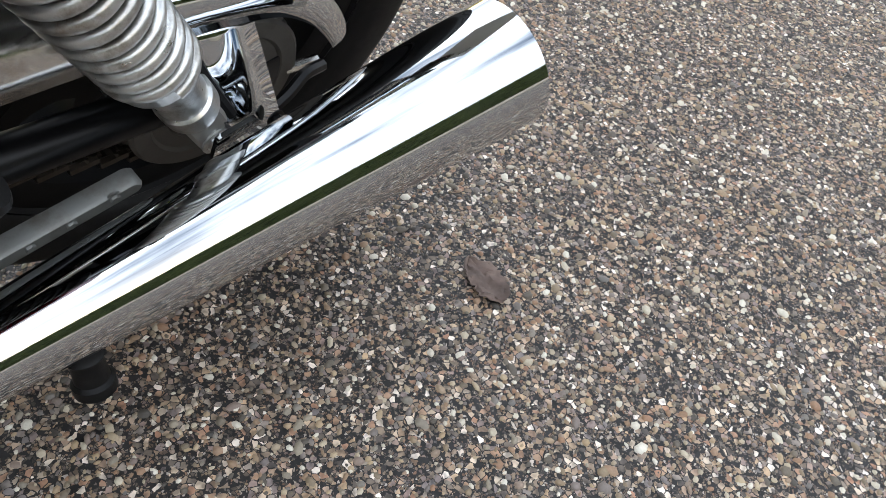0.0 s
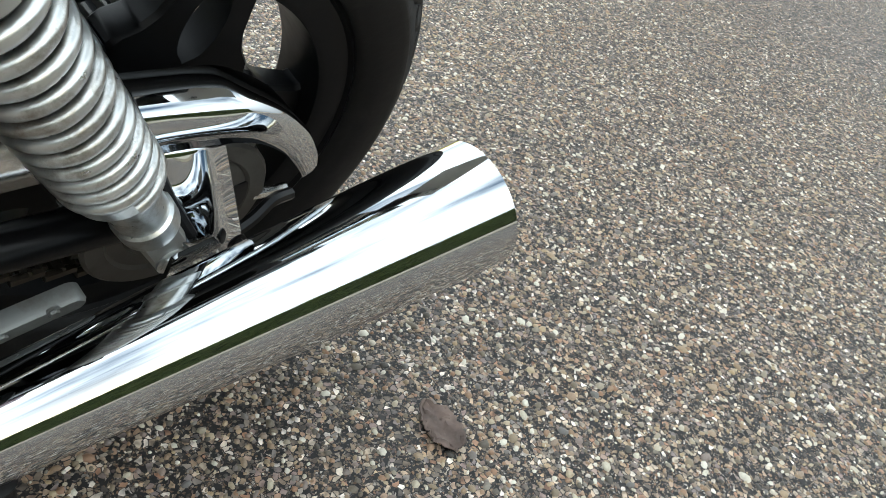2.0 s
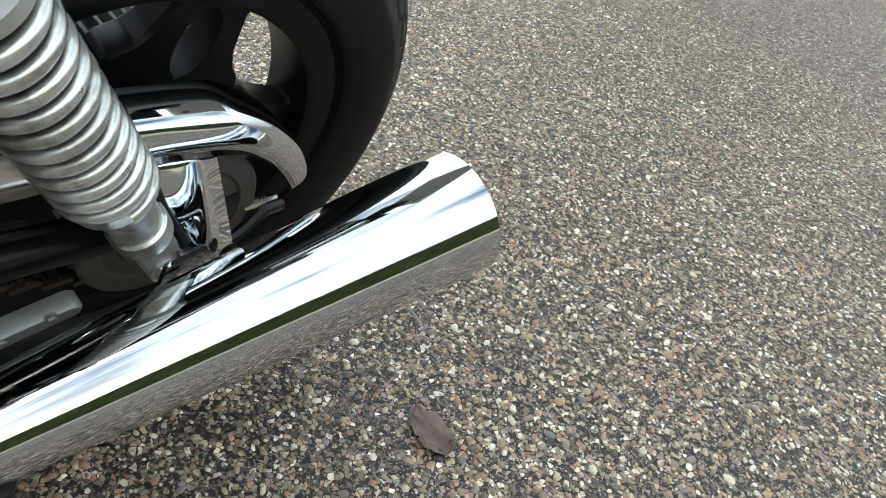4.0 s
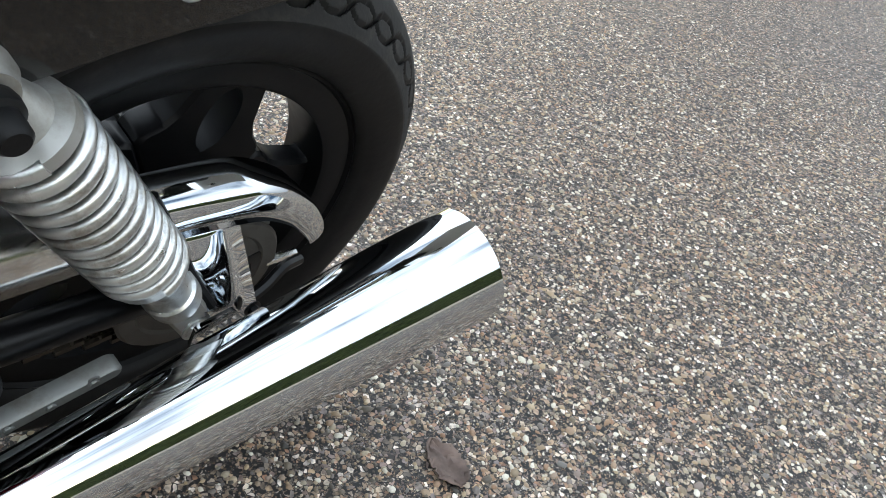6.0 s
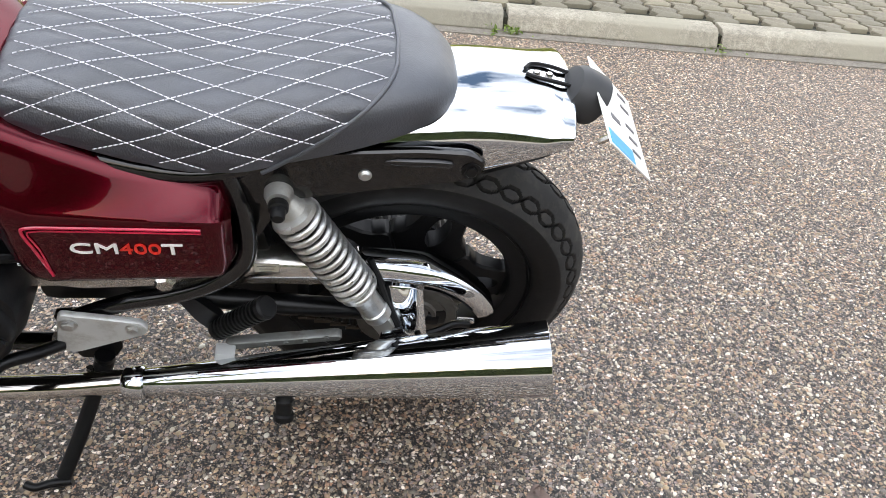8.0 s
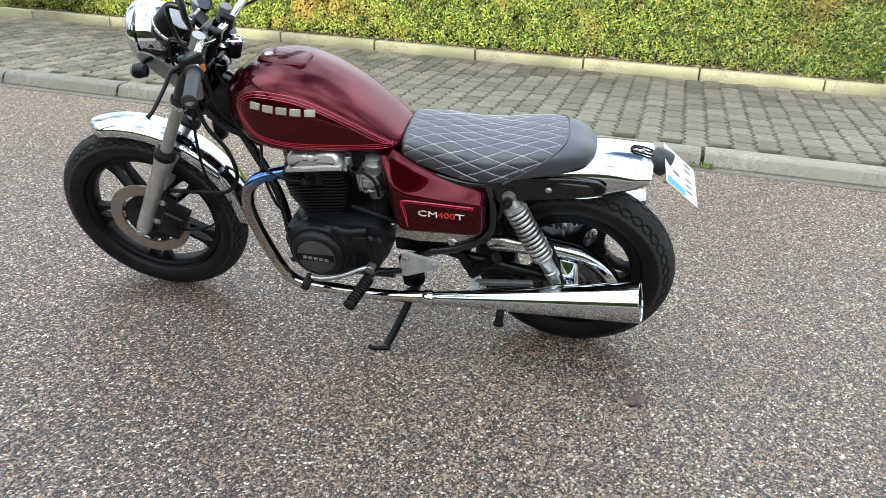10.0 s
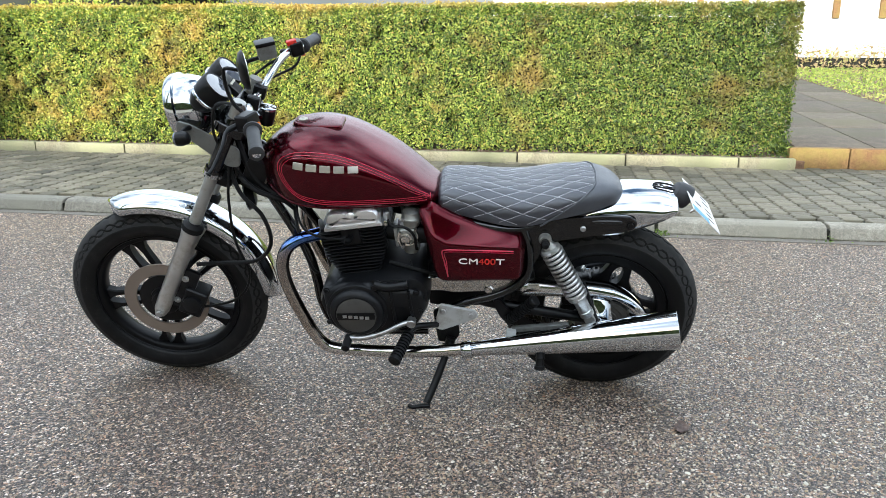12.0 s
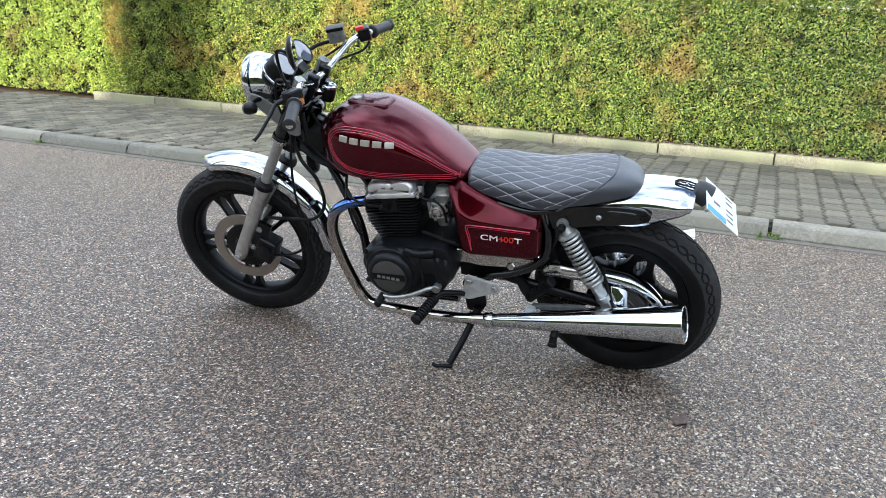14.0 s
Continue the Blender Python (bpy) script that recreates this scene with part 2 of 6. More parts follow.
def concrete(name, dark, light, extra=None, scale=8.0):
    m = Mat(name, dark, 0.85)
    col = m.ramp(m.noise(scale, 7, 0.65), (0.3, dark), (0.7, light))
    col = m.mix(m.ramp(m.noise(220, 2), (0.42, (0, 0, 0)), (0.62, (0.55, 0.55, 0.55))), col, tuple(c * 0.45 for c in dark))
    col = m.mix(1.0, col, m.ramp(m.noise(48, 5, 0.7), (0.34, (0.70, 0.69, 0.67)), (0.64, (1.14, 1.13, 1.12))), "MULTIPLY")
    if extra:
        col = m.mix(m.ramp(m.noise(2.2, 6, 0.6), (0.45, (0, 0, 0)), (0.62, (0.9, 0.9, 0.9))), col, extra)
    rnd = m.node("ShaderNodeObjectInfo").outputs["Random"]
    col = m.mix(1.0, col, m.ramp(rnd, (0.0, (0.72, 0.72, 0.70)), (1.0, (1.12, 1.10, 1.05))), "MULTIPLY")
    m.link(col, "Base Color")
    m.bump(m.noise(150, 4), 0.5, 0.002)
    return m


kerb_mat = concrete("weathered_kerb_concrete", (0.30, 0.28, 0.235), (0.445, 0.415, 0.35), (0.29, 0.272, 0.218))
edge_mat = concrete("lichen_yellow_edging", (0.36, 0.328, 0.225), (0.46, 0.428, 0.31), (0.32, 0.32, 0.19))
paver_mat = concrete("grey_green_paver", (0.185, 0.165, 0.128), (0.415, 0.375, 0.295), (0.190, 0.172, 0.124))
slab_mat = concrete("dark_path_slab", (0.075, 0.060, 0.047), (0.165, 0.135, 0.108), (0.08, 0.072, 0.042))
sand_mat = concrete("gritty_gutter", (0.21, 0.19, 0.165), (0.30, 0.275, 0.24))
joint_mat = concrete("mossy_joint_soil", (0.022, 0.023, 0.014), (0.045, 0.045, 0.028))
soil_mat = concrete("dry_leaf_soil", (0.11, 0.06, 0.035), (0.22, 0.13, 0.08), scale=30)
pale_strip_mat = concrete("pale_strip_concrete", (0.47, 0.42, 0.33), (0.60, 0.55, 0.45))
wall_mat = concrete("white_render", (0.70, 0.70, 0.68), (0.80, 0.80, 0.78))
orange_mat = concrete("orange_lichen_kerb", (0.23, 0.115, 0.05), (0.35, 0.21, 0.09), (0.27, 0.21, 0.055))


def foliage(name, *stops, rough=0.5, patch=(0.30, 0.20, 0.07), dry_top=0.0):
    m = Mat(name, (0.1, 0.15, 0.04), rough)
    col = m.ramp(m.node("ShaderNodeNewGeometry").outputs["Random Per Island"], *stops)
    if patch:
        col = m.mix(m.ramp(m.noise(1.6, 6, 0.62), (0.53, (0, 0, 0)), (0.68, (0.8, 0.8, 0.8))), col, patch)
        # dark clumps painted in for the shaded gaps between leaves
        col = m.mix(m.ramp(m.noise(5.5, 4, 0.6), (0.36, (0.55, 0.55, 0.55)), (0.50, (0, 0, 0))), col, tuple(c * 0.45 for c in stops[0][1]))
    if dry_top:
        edge = m.math("ADD", m.node("ShaderNodeSeparateXYZ", Vector=m.place()).outputs["Z"], m.math("MULTIPLY", m.noise(3.0, 5), 0.22))
        col = m.mix(m.node("ShaderNodeMapRange", Value=edge, From_Min=dry_top, From_Max=dry_top + 0.06, To_Max=0.8).outputs[0], col, (0.36, 0.25, 0.09))
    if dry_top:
        # yellower far off, greener by the path; sun-to-shade falloff painted in
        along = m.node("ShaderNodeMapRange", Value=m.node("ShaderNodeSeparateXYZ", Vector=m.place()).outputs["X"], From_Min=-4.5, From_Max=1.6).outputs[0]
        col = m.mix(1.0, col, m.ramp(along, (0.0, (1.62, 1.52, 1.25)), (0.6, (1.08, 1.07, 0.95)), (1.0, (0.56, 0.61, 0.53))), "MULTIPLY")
    m.link(col, "Base Color")
    thin = m.t.nodes.new("ShaderNodeBsdfTranslucent")
    m.t.links.new(m.mix(1.0, col, (1.5, 1.5, 0.7), "MULTIPLY"), thin.inputs["Color"])
    both = m.t.nodes.new("ShaderNodeMixShader")
    both.inputs[0].default_value = 0.28
    m.t.links.new(m.b.outputs[0], both.inputs[1])
    m.t.links.new(thin.outputs[0], both.inputs[2])
    m.t.links.new(both.outputs[0], m.t.nodes["Material Output"].inputs["Surface"])
    return m


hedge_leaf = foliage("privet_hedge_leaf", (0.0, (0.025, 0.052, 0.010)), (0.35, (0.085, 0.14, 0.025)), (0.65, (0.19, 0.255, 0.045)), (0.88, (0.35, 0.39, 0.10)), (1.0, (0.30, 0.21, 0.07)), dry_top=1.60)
bright_leaf = foliage("yellow_green_leaf", (0.0, (0.16, 0.24, 0.04)), (0.5, (0.37, 0.47, 0.07)), (1.0, (0.60, 0.61, 0.13)))
# near-black colour stands in for shade behind the leaves; also the tree's bark
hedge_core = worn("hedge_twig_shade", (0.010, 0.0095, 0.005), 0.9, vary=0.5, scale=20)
far_leaf = foliage("dark_tree_leaf", (0.0, (0.055, 0.085, 0.034)), (0.6, (0.125, 0.165, 0.062)), (1.0, (0.22, 0.25, 0.10)), patch=None)
grass_leaf = foliage("lawn_grass_blade", (0.0, (0.12, 0.20, 0.03)), (0.6, (0.26, 0.33, 0.06)), (1.0, (0.40, 0.40, 0.11)), patch=(0.32, 0.26, 0.14))
dry_leaf = foliage("dry_shrub_leaf", (0.0, (0.22, 0.15, 0.08)), (0.6, (0.36, 0.28, 0.16)), (1.0, (0.30, 0.32, 0.10)), patch=None)
dead_leaf_mat = worn("dead_brown_leaf", (0.135, 0.096, 0.080), 0.75, vary=0.6, scale=110, relief=0.6)
weed_leaf = foliage("weed_leaf", (0.0, (0.08, 0.13, 0.02)), (1.0, (0.20, 0.27, 0.06)), patch=None)


# shape helpers
def link_mesh(name, verts, faces, mat, parent=None, label="", smooth=True, angle=38.0):
    me = bpy.data.meshes.new(name)
    me.from_pydata([tuple(v) for v in verts], [], [tuple(f) for f in faces])
    me.validate()
    me.materials.append(mat.m)
    me.polygons.foreach_set("use_smooth", [smooth] * len(me.polygons))
    if smooth:
        me.set_sharp_from_angle(angle=radians(angle))
    ob = new(name, me)
    if parent is not None:
        ob.parent = parent
    return tagged(ob, label)


def part(name, bm, mat, parent=None, label="", angle=38.0, fix=True):
    if fix:
        bmesh.ops.recalc_face_normals(bm, faces=bm.faces)
    me = bpy.data.meshes.new(name)
    bm.to_mesh(me)
    bm.free()
    me.materials.append(mat.m)
    me.polygons.foreach_set("use_smooth", [True] * len(me.polygons))
    me.set_sharp_from_angle(angle=radians(angle))
    ob = new(name, me)
    if parent is not None:
        ob.parent = parent
    return tagged(ob, label)


def smooth_line(points, n=8):
    """Catmull-Rom through the points."""
    p = [Vector(q) for q in points]
    if len(p) < 3:
        return p
    p = [2 * p[0] - p[1], *p, 2 * p[-1] - p[-2]]
    out = []
    for a, b, c, d in zip(p, p[1:], p[2:], p[3:]):
        for i in range(n):
            t = i / n
            out.append(0.5 * ((2 * b) + (c - a) * t + (2 * a - 5 * b + 4 * c - d) * t * t + (3 * b - a - 3 * c + d) * t ** 3))
    return out + [p[-2]]


def add_tube(bm, line, radius, seg=12, caps=True):
    """A round bar along a line; radius one number or one for each point."""
    line = [Vector(q) for q in line]
    radii = radius if isinstance(radius, (list, tuple)) else [radius] * len(line)
    side = None
    rings = []
    for i, q in enumerate(line):
        way = (line[min(i + 1, len(line) - 1)] - line[max(i - 1, 0)]).normalized()
        if side is None:
            side = way.orthogonal().normalized()
        side = (side - way * side.dot(way)).normalized()
        other = way.cross(side)
        rings.append([bm.verts.new(q + radii[i] * (math.cos(a) * side + math.sin(a) * other)) for a in (2 * math.pi * k / seg for k in range(seg))])
    for a, b in zip(rings, rings[1:]):
        for k in range(seg):
            bm.faces.new((a[k], a[(k + 1) % seg], b[(k + 1) % seg], b[k]))
    if caps:
        bm.faces.new(rings[0][::-1])
        bm.faces.new(rings[-1])
    return bm


def tube(line, radius, seg=12, n=8, straight=False):
    return add_tube(bmesh.new(), line if straight else smooth_line(line, n), radius, seg)


def add_lathe(bm, origin, axis, profile, seg=32):
    """Turns (along, radius) pairs round an axis."""
    axis = Vector(axis).normalized()
    side = axis.orthogonal().normalized()
    other = axis.cross(side)
    rings = []
    for h, r in profile:
        c = Vector(origin) + axis * h
        rings.append([bm.verts.new(c + max(r, 1e-5) * (math.cos(a) * side + math.sin(a) * other)) for a in (2 * math.pi * k / seg for k in range(seg))])
    for a, b in zip(rings, rings[1:]):
        for k in range(seg):
            bm.faces.new((a[k], a[(k + 1) % seg], b[(k + 1) % seg], b[k]))
    bm.faces.new(rings[0][::-1])
    bm.faces.new(rings[-1])
    return bm


def lathe(origin, axis, profile, seg=32):
    return add_lathe(bmesh.new(), origin, axis, profile, seg)


def rod(a, b, r, seg=16, edge=0.0015):
    """A cylinder from a to b with softened rims."""
    d = (Vector(b) - Vector(a)).length
    return lathe(a, Vector(b) - Vector(a), [(0, r - edge), (edge, r), (d - edge, r), (d, r - edge)], seg)


def hex_bolt(bm, at, axis, r=0.008, h=0.007):
    add_lathe(bm, at, axis, [(0, r * 1.45), (0.0018, r * 1.45), (0.0019, r)], 16)
    add_lathe(bm, at, axis, [(0.0015, r), (h * 0.8, r), (h, r * 0.82)], 6)
    return bm


def block(center, size, turn=(0, 0, 0), bevel=0.004, seg=2):
    bm = bmesh.new()
    bmesh.ops.create_cube(bm, size=1.0)
    bmesh.ops.scale(bm, vec=size, verts=bm.verts)
    if bevel:
        bmesh.ops.bevel(bm, geom=bm.edges[:], offset=bevel, segments=seg, profile=0.7, affect="EDGES")
    bmesh.ops.transform(bm, matrix=pose(*center, *turn), verts=bm.verts)
    return bm


def rounded(outline, r=0.01, n=4):
    """Rounds the corners of a closed outline."""
    out = []
    p = [Vector(q) for q in outline]
    for i, b in enumerate(p):
        a, c = p[i - 1], p[(i + 1) % len(p)]
        u, v = a - b, c - b
        k = min(r, 0.45 * u.length, 0.45 * v.length)
        s, e = b + u.normalized() * k, b + v.normalized() * k
        for j in range(n + 1):
            t = j / n
            out.append((1 - t) ** 2 * s + 2 * t * (1 - t) * b + t * t * e)
    return out


def shrink(outline, d):
    """Moves a closed outline inwards by d."""
    area = sum(a.x * b.y - b.x * a.y for a, b in zip(outline, outline[1:] + outline[:1]))
    s = 1 if area > 0 else -1
    out = []
    for i, b in enumerate(outline):
        t = (outline[(i + 1) % len(outline)] - outline[i - 1]).normalized()
        out.append(b + s * d * Vector((-t.y, t.x)))
    return out


def slab(outline, steps, corner=0.01):
    """A plate whose outline lies in the x-z plane; steps: (y, inset) from one face to the other."""
    flat = rounded([Vector(q) for q in outline], corner) if corner else [Vector(q) for q in outline]
    bm = bmesh.new()
    rings = []
    for y, inset in steps:
        rings.append([bm.verts.new((q.x, y, q.y)) for q in (shrink(flat, inset) if inset else flat)])
    n = len(flat)
    for a, b in zip(rings, rings[1:]):
        for k in range(n):
            bm.faces.new((a[k], a[(k + 1) % n], b[(k + 1) % n], b[k]))
    bm.faces.new(rings[0][::-1])
    bm.faces.new(rings[-1])
    return bm


def sheet(rows, closed=False):
    """Faces over rows of points with equal counts."""
    bm = bmesh.new()
    v = [[bm.verts.new(q) for q in row] for row in rows]
    m = len(v[0])
    for a, b in zip(v, v[1:]):
        for k in range(m if closed else m - 1):
            bm.faces.new((a[k], a[(k + 1) % m], b[(k + 1) % m], b[k]))
    if closed:
        bm.faces.new(v[0][::-1])
        bm.faces.new(v[-1])
    return bm


def lerp_table(table, x):
    for a, b in zip(table, table[1:]):
        if min(a[0], b[0]) <= x <= max(a[0], b[0]):
            t = (x - a[0]) / (b[0] - a[0])
            return [p + (q - p) * t for p, q in zip(a[1:], b[1:])]
    return list(table[0][1:]) if abs(x - table[0][0]) < abs(x - table[-1][0]) else list(table[-1][1:])


def thick(ob, t):
    mod = ob.modifiers.new("thickness", "SOLIDIFY")
    mod.thickness, mod.offset = t, 0
    return ob


def lettering(text, size, width, depth, place, mat, parent, name, label=""):
    """Raised letters; place maps the text's x, y, z into the parent."""
    cu = bpy.data.curves.new(name, "FONT")
    cu.body, cu.size, cu.extrude = text, size, depth
    ob = new(name, cu)
    me = bpy.data.meshes.new_from_object(ob)
    bpy.data.objects.remove(ob)
    xs = [v.co.x for v in me.vertices]
    k = width / (max(xs) - min(xs))
    me.transform(Matrix.Diagonal((k, 1, 1, 1)) @ Matrix.Translation((-min(xs), 0, 0)))
    me.transform(place)
    me.materials.clear()
    me.materials.append(mat.m)
    ob = new(name, me)
    ob.parent = parent
    return tagged(ob, label)


# the street: p runs along the kerb, q across it
STREET = Matrix.Translation((0, 2.36, 0)) @ Matrix.Rotation(math.atan(0.07), 4, "Z")
WALK_Z = 0.085
EDGE_Q = 2.42


def street(p, q, z=0.0):
    return STREET @ Vector((p, q, z))


def structure(name, verts, faces, mat, label, category=""):
    ob = link_mesh(name, verts, faces, mat, None, label)
    return tagged(ob, label, category, kind="structure")


# ground: one sheet to the horizon
R = 400.0
structure("ground", [(-R, -R, -0.03), (R, -R, -0.03), (R, R, -0.03), (-R, R, -0.03)], [(0, 1, 2, 3)], soil_mat, "bare earth and verge around the street", "ground")
c = [street(-60, -9.5), street(60, -9.5), street(60, 0.06), street(-60, 0.06)]
structure("road", [tuple(v) for v in c], [(0, 1, 2, 3)], asphalt, "dark asphalt road with exposed stone chippings", "road")


def strip(name, p0, p1, q0, q1, z0, z1, mat, label, category, bevel=0.012):
    bm = block(((p0 + p1) / 2, (q0 + q1) / 2, (z0 + z1) / 2), (p1 - p0, q1 - q0, z1 - z0), (0, 0, 0), bevel)
    bmesh.ops.transform(bm, matrix=STREET, verts=bm.verts)
    return tagged(part(name, bm, mat, None, label), label, category, kind="structure")


strip("gutter", -30, 30, -0.075, 0.05, -0.02, 0.005, sand_mat, "gritty pale gutter strip along the kerb", "gutter", 0.003)
kerb = strip("kerb", -30, 30, 0.03, 0.13, -0.05, 0.060, joint_mat, "concrete kerb of separate stones", "kerb", 0.003)
pavement = strip("pavement", -30, 30, 0.12, EDGE_Q + 0.02, -0.05, WALK_Z - 0.022, joint_mat, "pavement of interlocking grey-green pavers", "pavement", 0.0)
edging = strip("edging", -7.72, 1.74, EDGE_Q + 0.035, EDGE_Q + 0.085, -0.03, 0.150, joint_mat, "low concrete edging below the hedge", "edging", 0.003)
strip("hedge_bed", -7.8, 1.85, EDGE_Q + 0.08, EDGE_Q + 1.6, -0.03, 0.150, soil_mat, "dry leafy soil under the hedge", "soil", 0.01)


def rising(q):
    """The garden climbs gently away from the street."""
    return 0.250 + 0.050 * max(0.0, q - EDGE_Q - 0.2)


def slope(name, p0, p1, q0, q1, mat, label, category, drop=0.0):
    v = [street(p, q, rising(q) - drop) for p, q in ((p0, q0), (p1, q0), (p1, q1), (p0, q1))]
    low = [Vector((a.x, a.y, -0.04)) for a in v]
    return structure(name, [tuple(a) for a in v + low], [(0, 1, 2, 3), (1, 0, 4, 5), (2, 1, 5, 6), (3, 2, 6, 7), (0, 3, 7, 4)], mat, label, category)


path = slope("garden_path", 1.80, 3.9, EDGE_Q + 0.20, EDGE_Q + 10.4, joint_mat, "dark slab path beside the hedge", "path", 0.012)
slope("lawn", 3.93, 30, EDGE_Q + 0.20, EDGE_Q + 14.0, soil_mat, "grass beside the garden path", "lawn")
far_wall = strip("garden_wall", -2.0, 30, EDGE_Q + 11.2, EDGE_Q + 11.45, -0.03, 3.6, wall_mat, "white rendered garden wall", "wall", 0.01)
# unseen pale strip, added so the chrome reflects a bright band
strip("pavement_opposite", -60, 60, -9.40, -5.7, -0.05, 0.075, pale_strip_mat, "pale strip across the road, added to brighten the chrome's reflection", "pavement", 0.01)
strip("verge", -60, 60, -14.0, -9.45, -0.05, 0.10, soil_mat, "verge across the road", "verge", 0.01)


# leaves: many small folded blades in one mesh
def leaf_mass(name, spots, normals, size, mat, label, category, kind="stuff", seed=1, droop=0.0):
    """spots, normals: arrays of n x 3; each leaf is a folded lozenge of two triangles a side."""
    rng = np.random.default_rng(seed)
    n = len(spots)
    d = normals + rng.normal(0, 0.75, (n, 3))
    d /= np.linalg.norm(d, axis=1)[:, None]
    t = np.cross(d, rng.normal(0, 1, (n, 3)))
    t /= np.linalg.norm(t, axis=1)[:, None]
    b = np.cross(d, t)
    s = size * rng.uniform(0.6, 1.35, n)[:, None]
    v = np.empty((n, 4, 3))
    v[:, 0] = spots - t * s
    v[:, 1] = spots - b * s * 0.45 + d * s * 0.15
    v[:, 2] = spots + t * s
    v[:, 3] = spots + b * s * 0.45 + d * s * 0.15
    verts = v.reshape(-1, 3)
    base = np.arange(n)[:, None] * 4
    faces = np.concatenate([base + [0, 1, 2], base + [0, 2, 3]], 1).reshape(-1, 3)
    me = bpy.data.meshes.new(name)
    me.from_pydata(verts.tolist(), [], faces.tolist())
    me.materials.append(mat.m)
    ob = new(name, me)
    return tagged(ob, label, category, kind=kind)


def hedge(name, p0, p1, q0, depth, z0, z1, per_m2, size, mat, label, seed, wave=0.05, front=-1):
    """A clipped hedge: a core painted dark for the inner shade, in a shell of leaves on top, at the ends and on the
    side towards the road (front).
    """
    rng = np.random.default_rng(seed)
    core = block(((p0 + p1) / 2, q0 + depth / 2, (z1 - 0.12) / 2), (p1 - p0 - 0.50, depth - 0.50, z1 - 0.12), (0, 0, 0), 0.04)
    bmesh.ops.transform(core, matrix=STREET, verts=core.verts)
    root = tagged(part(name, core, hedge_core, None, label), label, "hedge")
    pts, nrm = [], []

    def face(n, make, normal):
        k = int(n)
        a, b = rng.uniform(0, 1, k), rng.uniform(0, 1, k)
        lift = np.array([noise.noise(Vector((x * 9 + seed, y * 5, 1.7))) + 0.5 * noise.noise(Vector((x * 31, y * 17 + seed, 4.1))) for x, y in zip(a * (p1 - p0) / 6, b * 1.2)])
        pits = np.array([noise.noise(Vector((x * 8.0 + seed, y * 8.0, 7.7))) for x, y in zip(a * (p1 - p0), b * 1.4)])
        pts.append(make(a, b) + np.array(normal) * (wave * lift - 0.23 * np.clip(pits - 0.10, 0, 0.5) - np.abs(rng.normal(0, 0.046, k)).clip(0, 0.12))[:, None])
        nrm.append(np.tile(normal, (k, 1)).astype(float))

    L, H = p1 - p0, z1 - z0
    face(per_m2 * L * H, lambda a, b: np.stack([p0 + L * a, np.full_like(a, (q0 if front < 0 else q0 + depth) - 0.03 * front) - 0.05 * front * (1 - b), z0 - 0.03 + (H + 0.03) * b], 1), (0, front, 0))
    face(per_m2 * L * depth * 0.45, lambda a, b: np.stack([p0 + L * a, q0 + depth * b, np.full_like(a, z1)], 1), (0, 0, 1))
    for pe, sgn in ((p0, -1), (p1, 1)):
        face(per_m2 * depth * H * 0.6, lambda a, b: np.stack([np.full_like(a, pe), q0 + depth * a, z0 + H * b], 1), (sgn, 0, 0))
    P, N = np.concatenate(pts), np.concatenate(nrm)
    # thin places near the ground
    keep = rng.uniform(0, 1, len(P)) < np.clip((P[:, 2] - z0 + 0.09) / 0.16, 0.3, 1)
    P, N = P[keep], N[keep]
    R3 = np.array(STREET.to_3x3())
    P, N = P @ R3.T + np.array(STREET.translation), N @ R3.T
    lv = leaf_mass("leaves", P, N, size, mat, "small clipped hedge leaves", "", seed=seed)
    if "category" in lv:
        del lv["category"]
    lv.parent = root
    return root


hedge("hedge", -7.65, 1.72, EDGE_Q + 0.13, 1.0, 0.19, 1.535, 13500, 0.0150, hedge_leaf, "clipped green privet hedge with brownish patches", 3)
hedge("hedge", -17.0, -7.95, EDGE_Q + 0.75, 1.0, 0.05, 1.7, 5200, 0.022, bright_leaf, "loose yellow-green hedge beyond the clipped one", 5, 0.16)
hedge("hedge", -20.0, 18.0, -12.2, 1.2, 0.1, 3.30, 900, 0.065, far_leaf, "tall dark hedge across the road", 7, 0.2, 1)
hedge("hedge", -8.2, -5.3, EDGE_Q + 3.6, 1.2, 0.1, 2.3, 1200, 0.03, bright_leaf, "taller green shrubs behind the hedge", 9, 0.25)
hedge("hedge", 1.0, 9.0, EDGE_Q + 10.2, 0.7, 0.5, 1.12, 420, 0.04, dry_leaf, "dry brown shrubs along the garden wall", 13, 0.25)


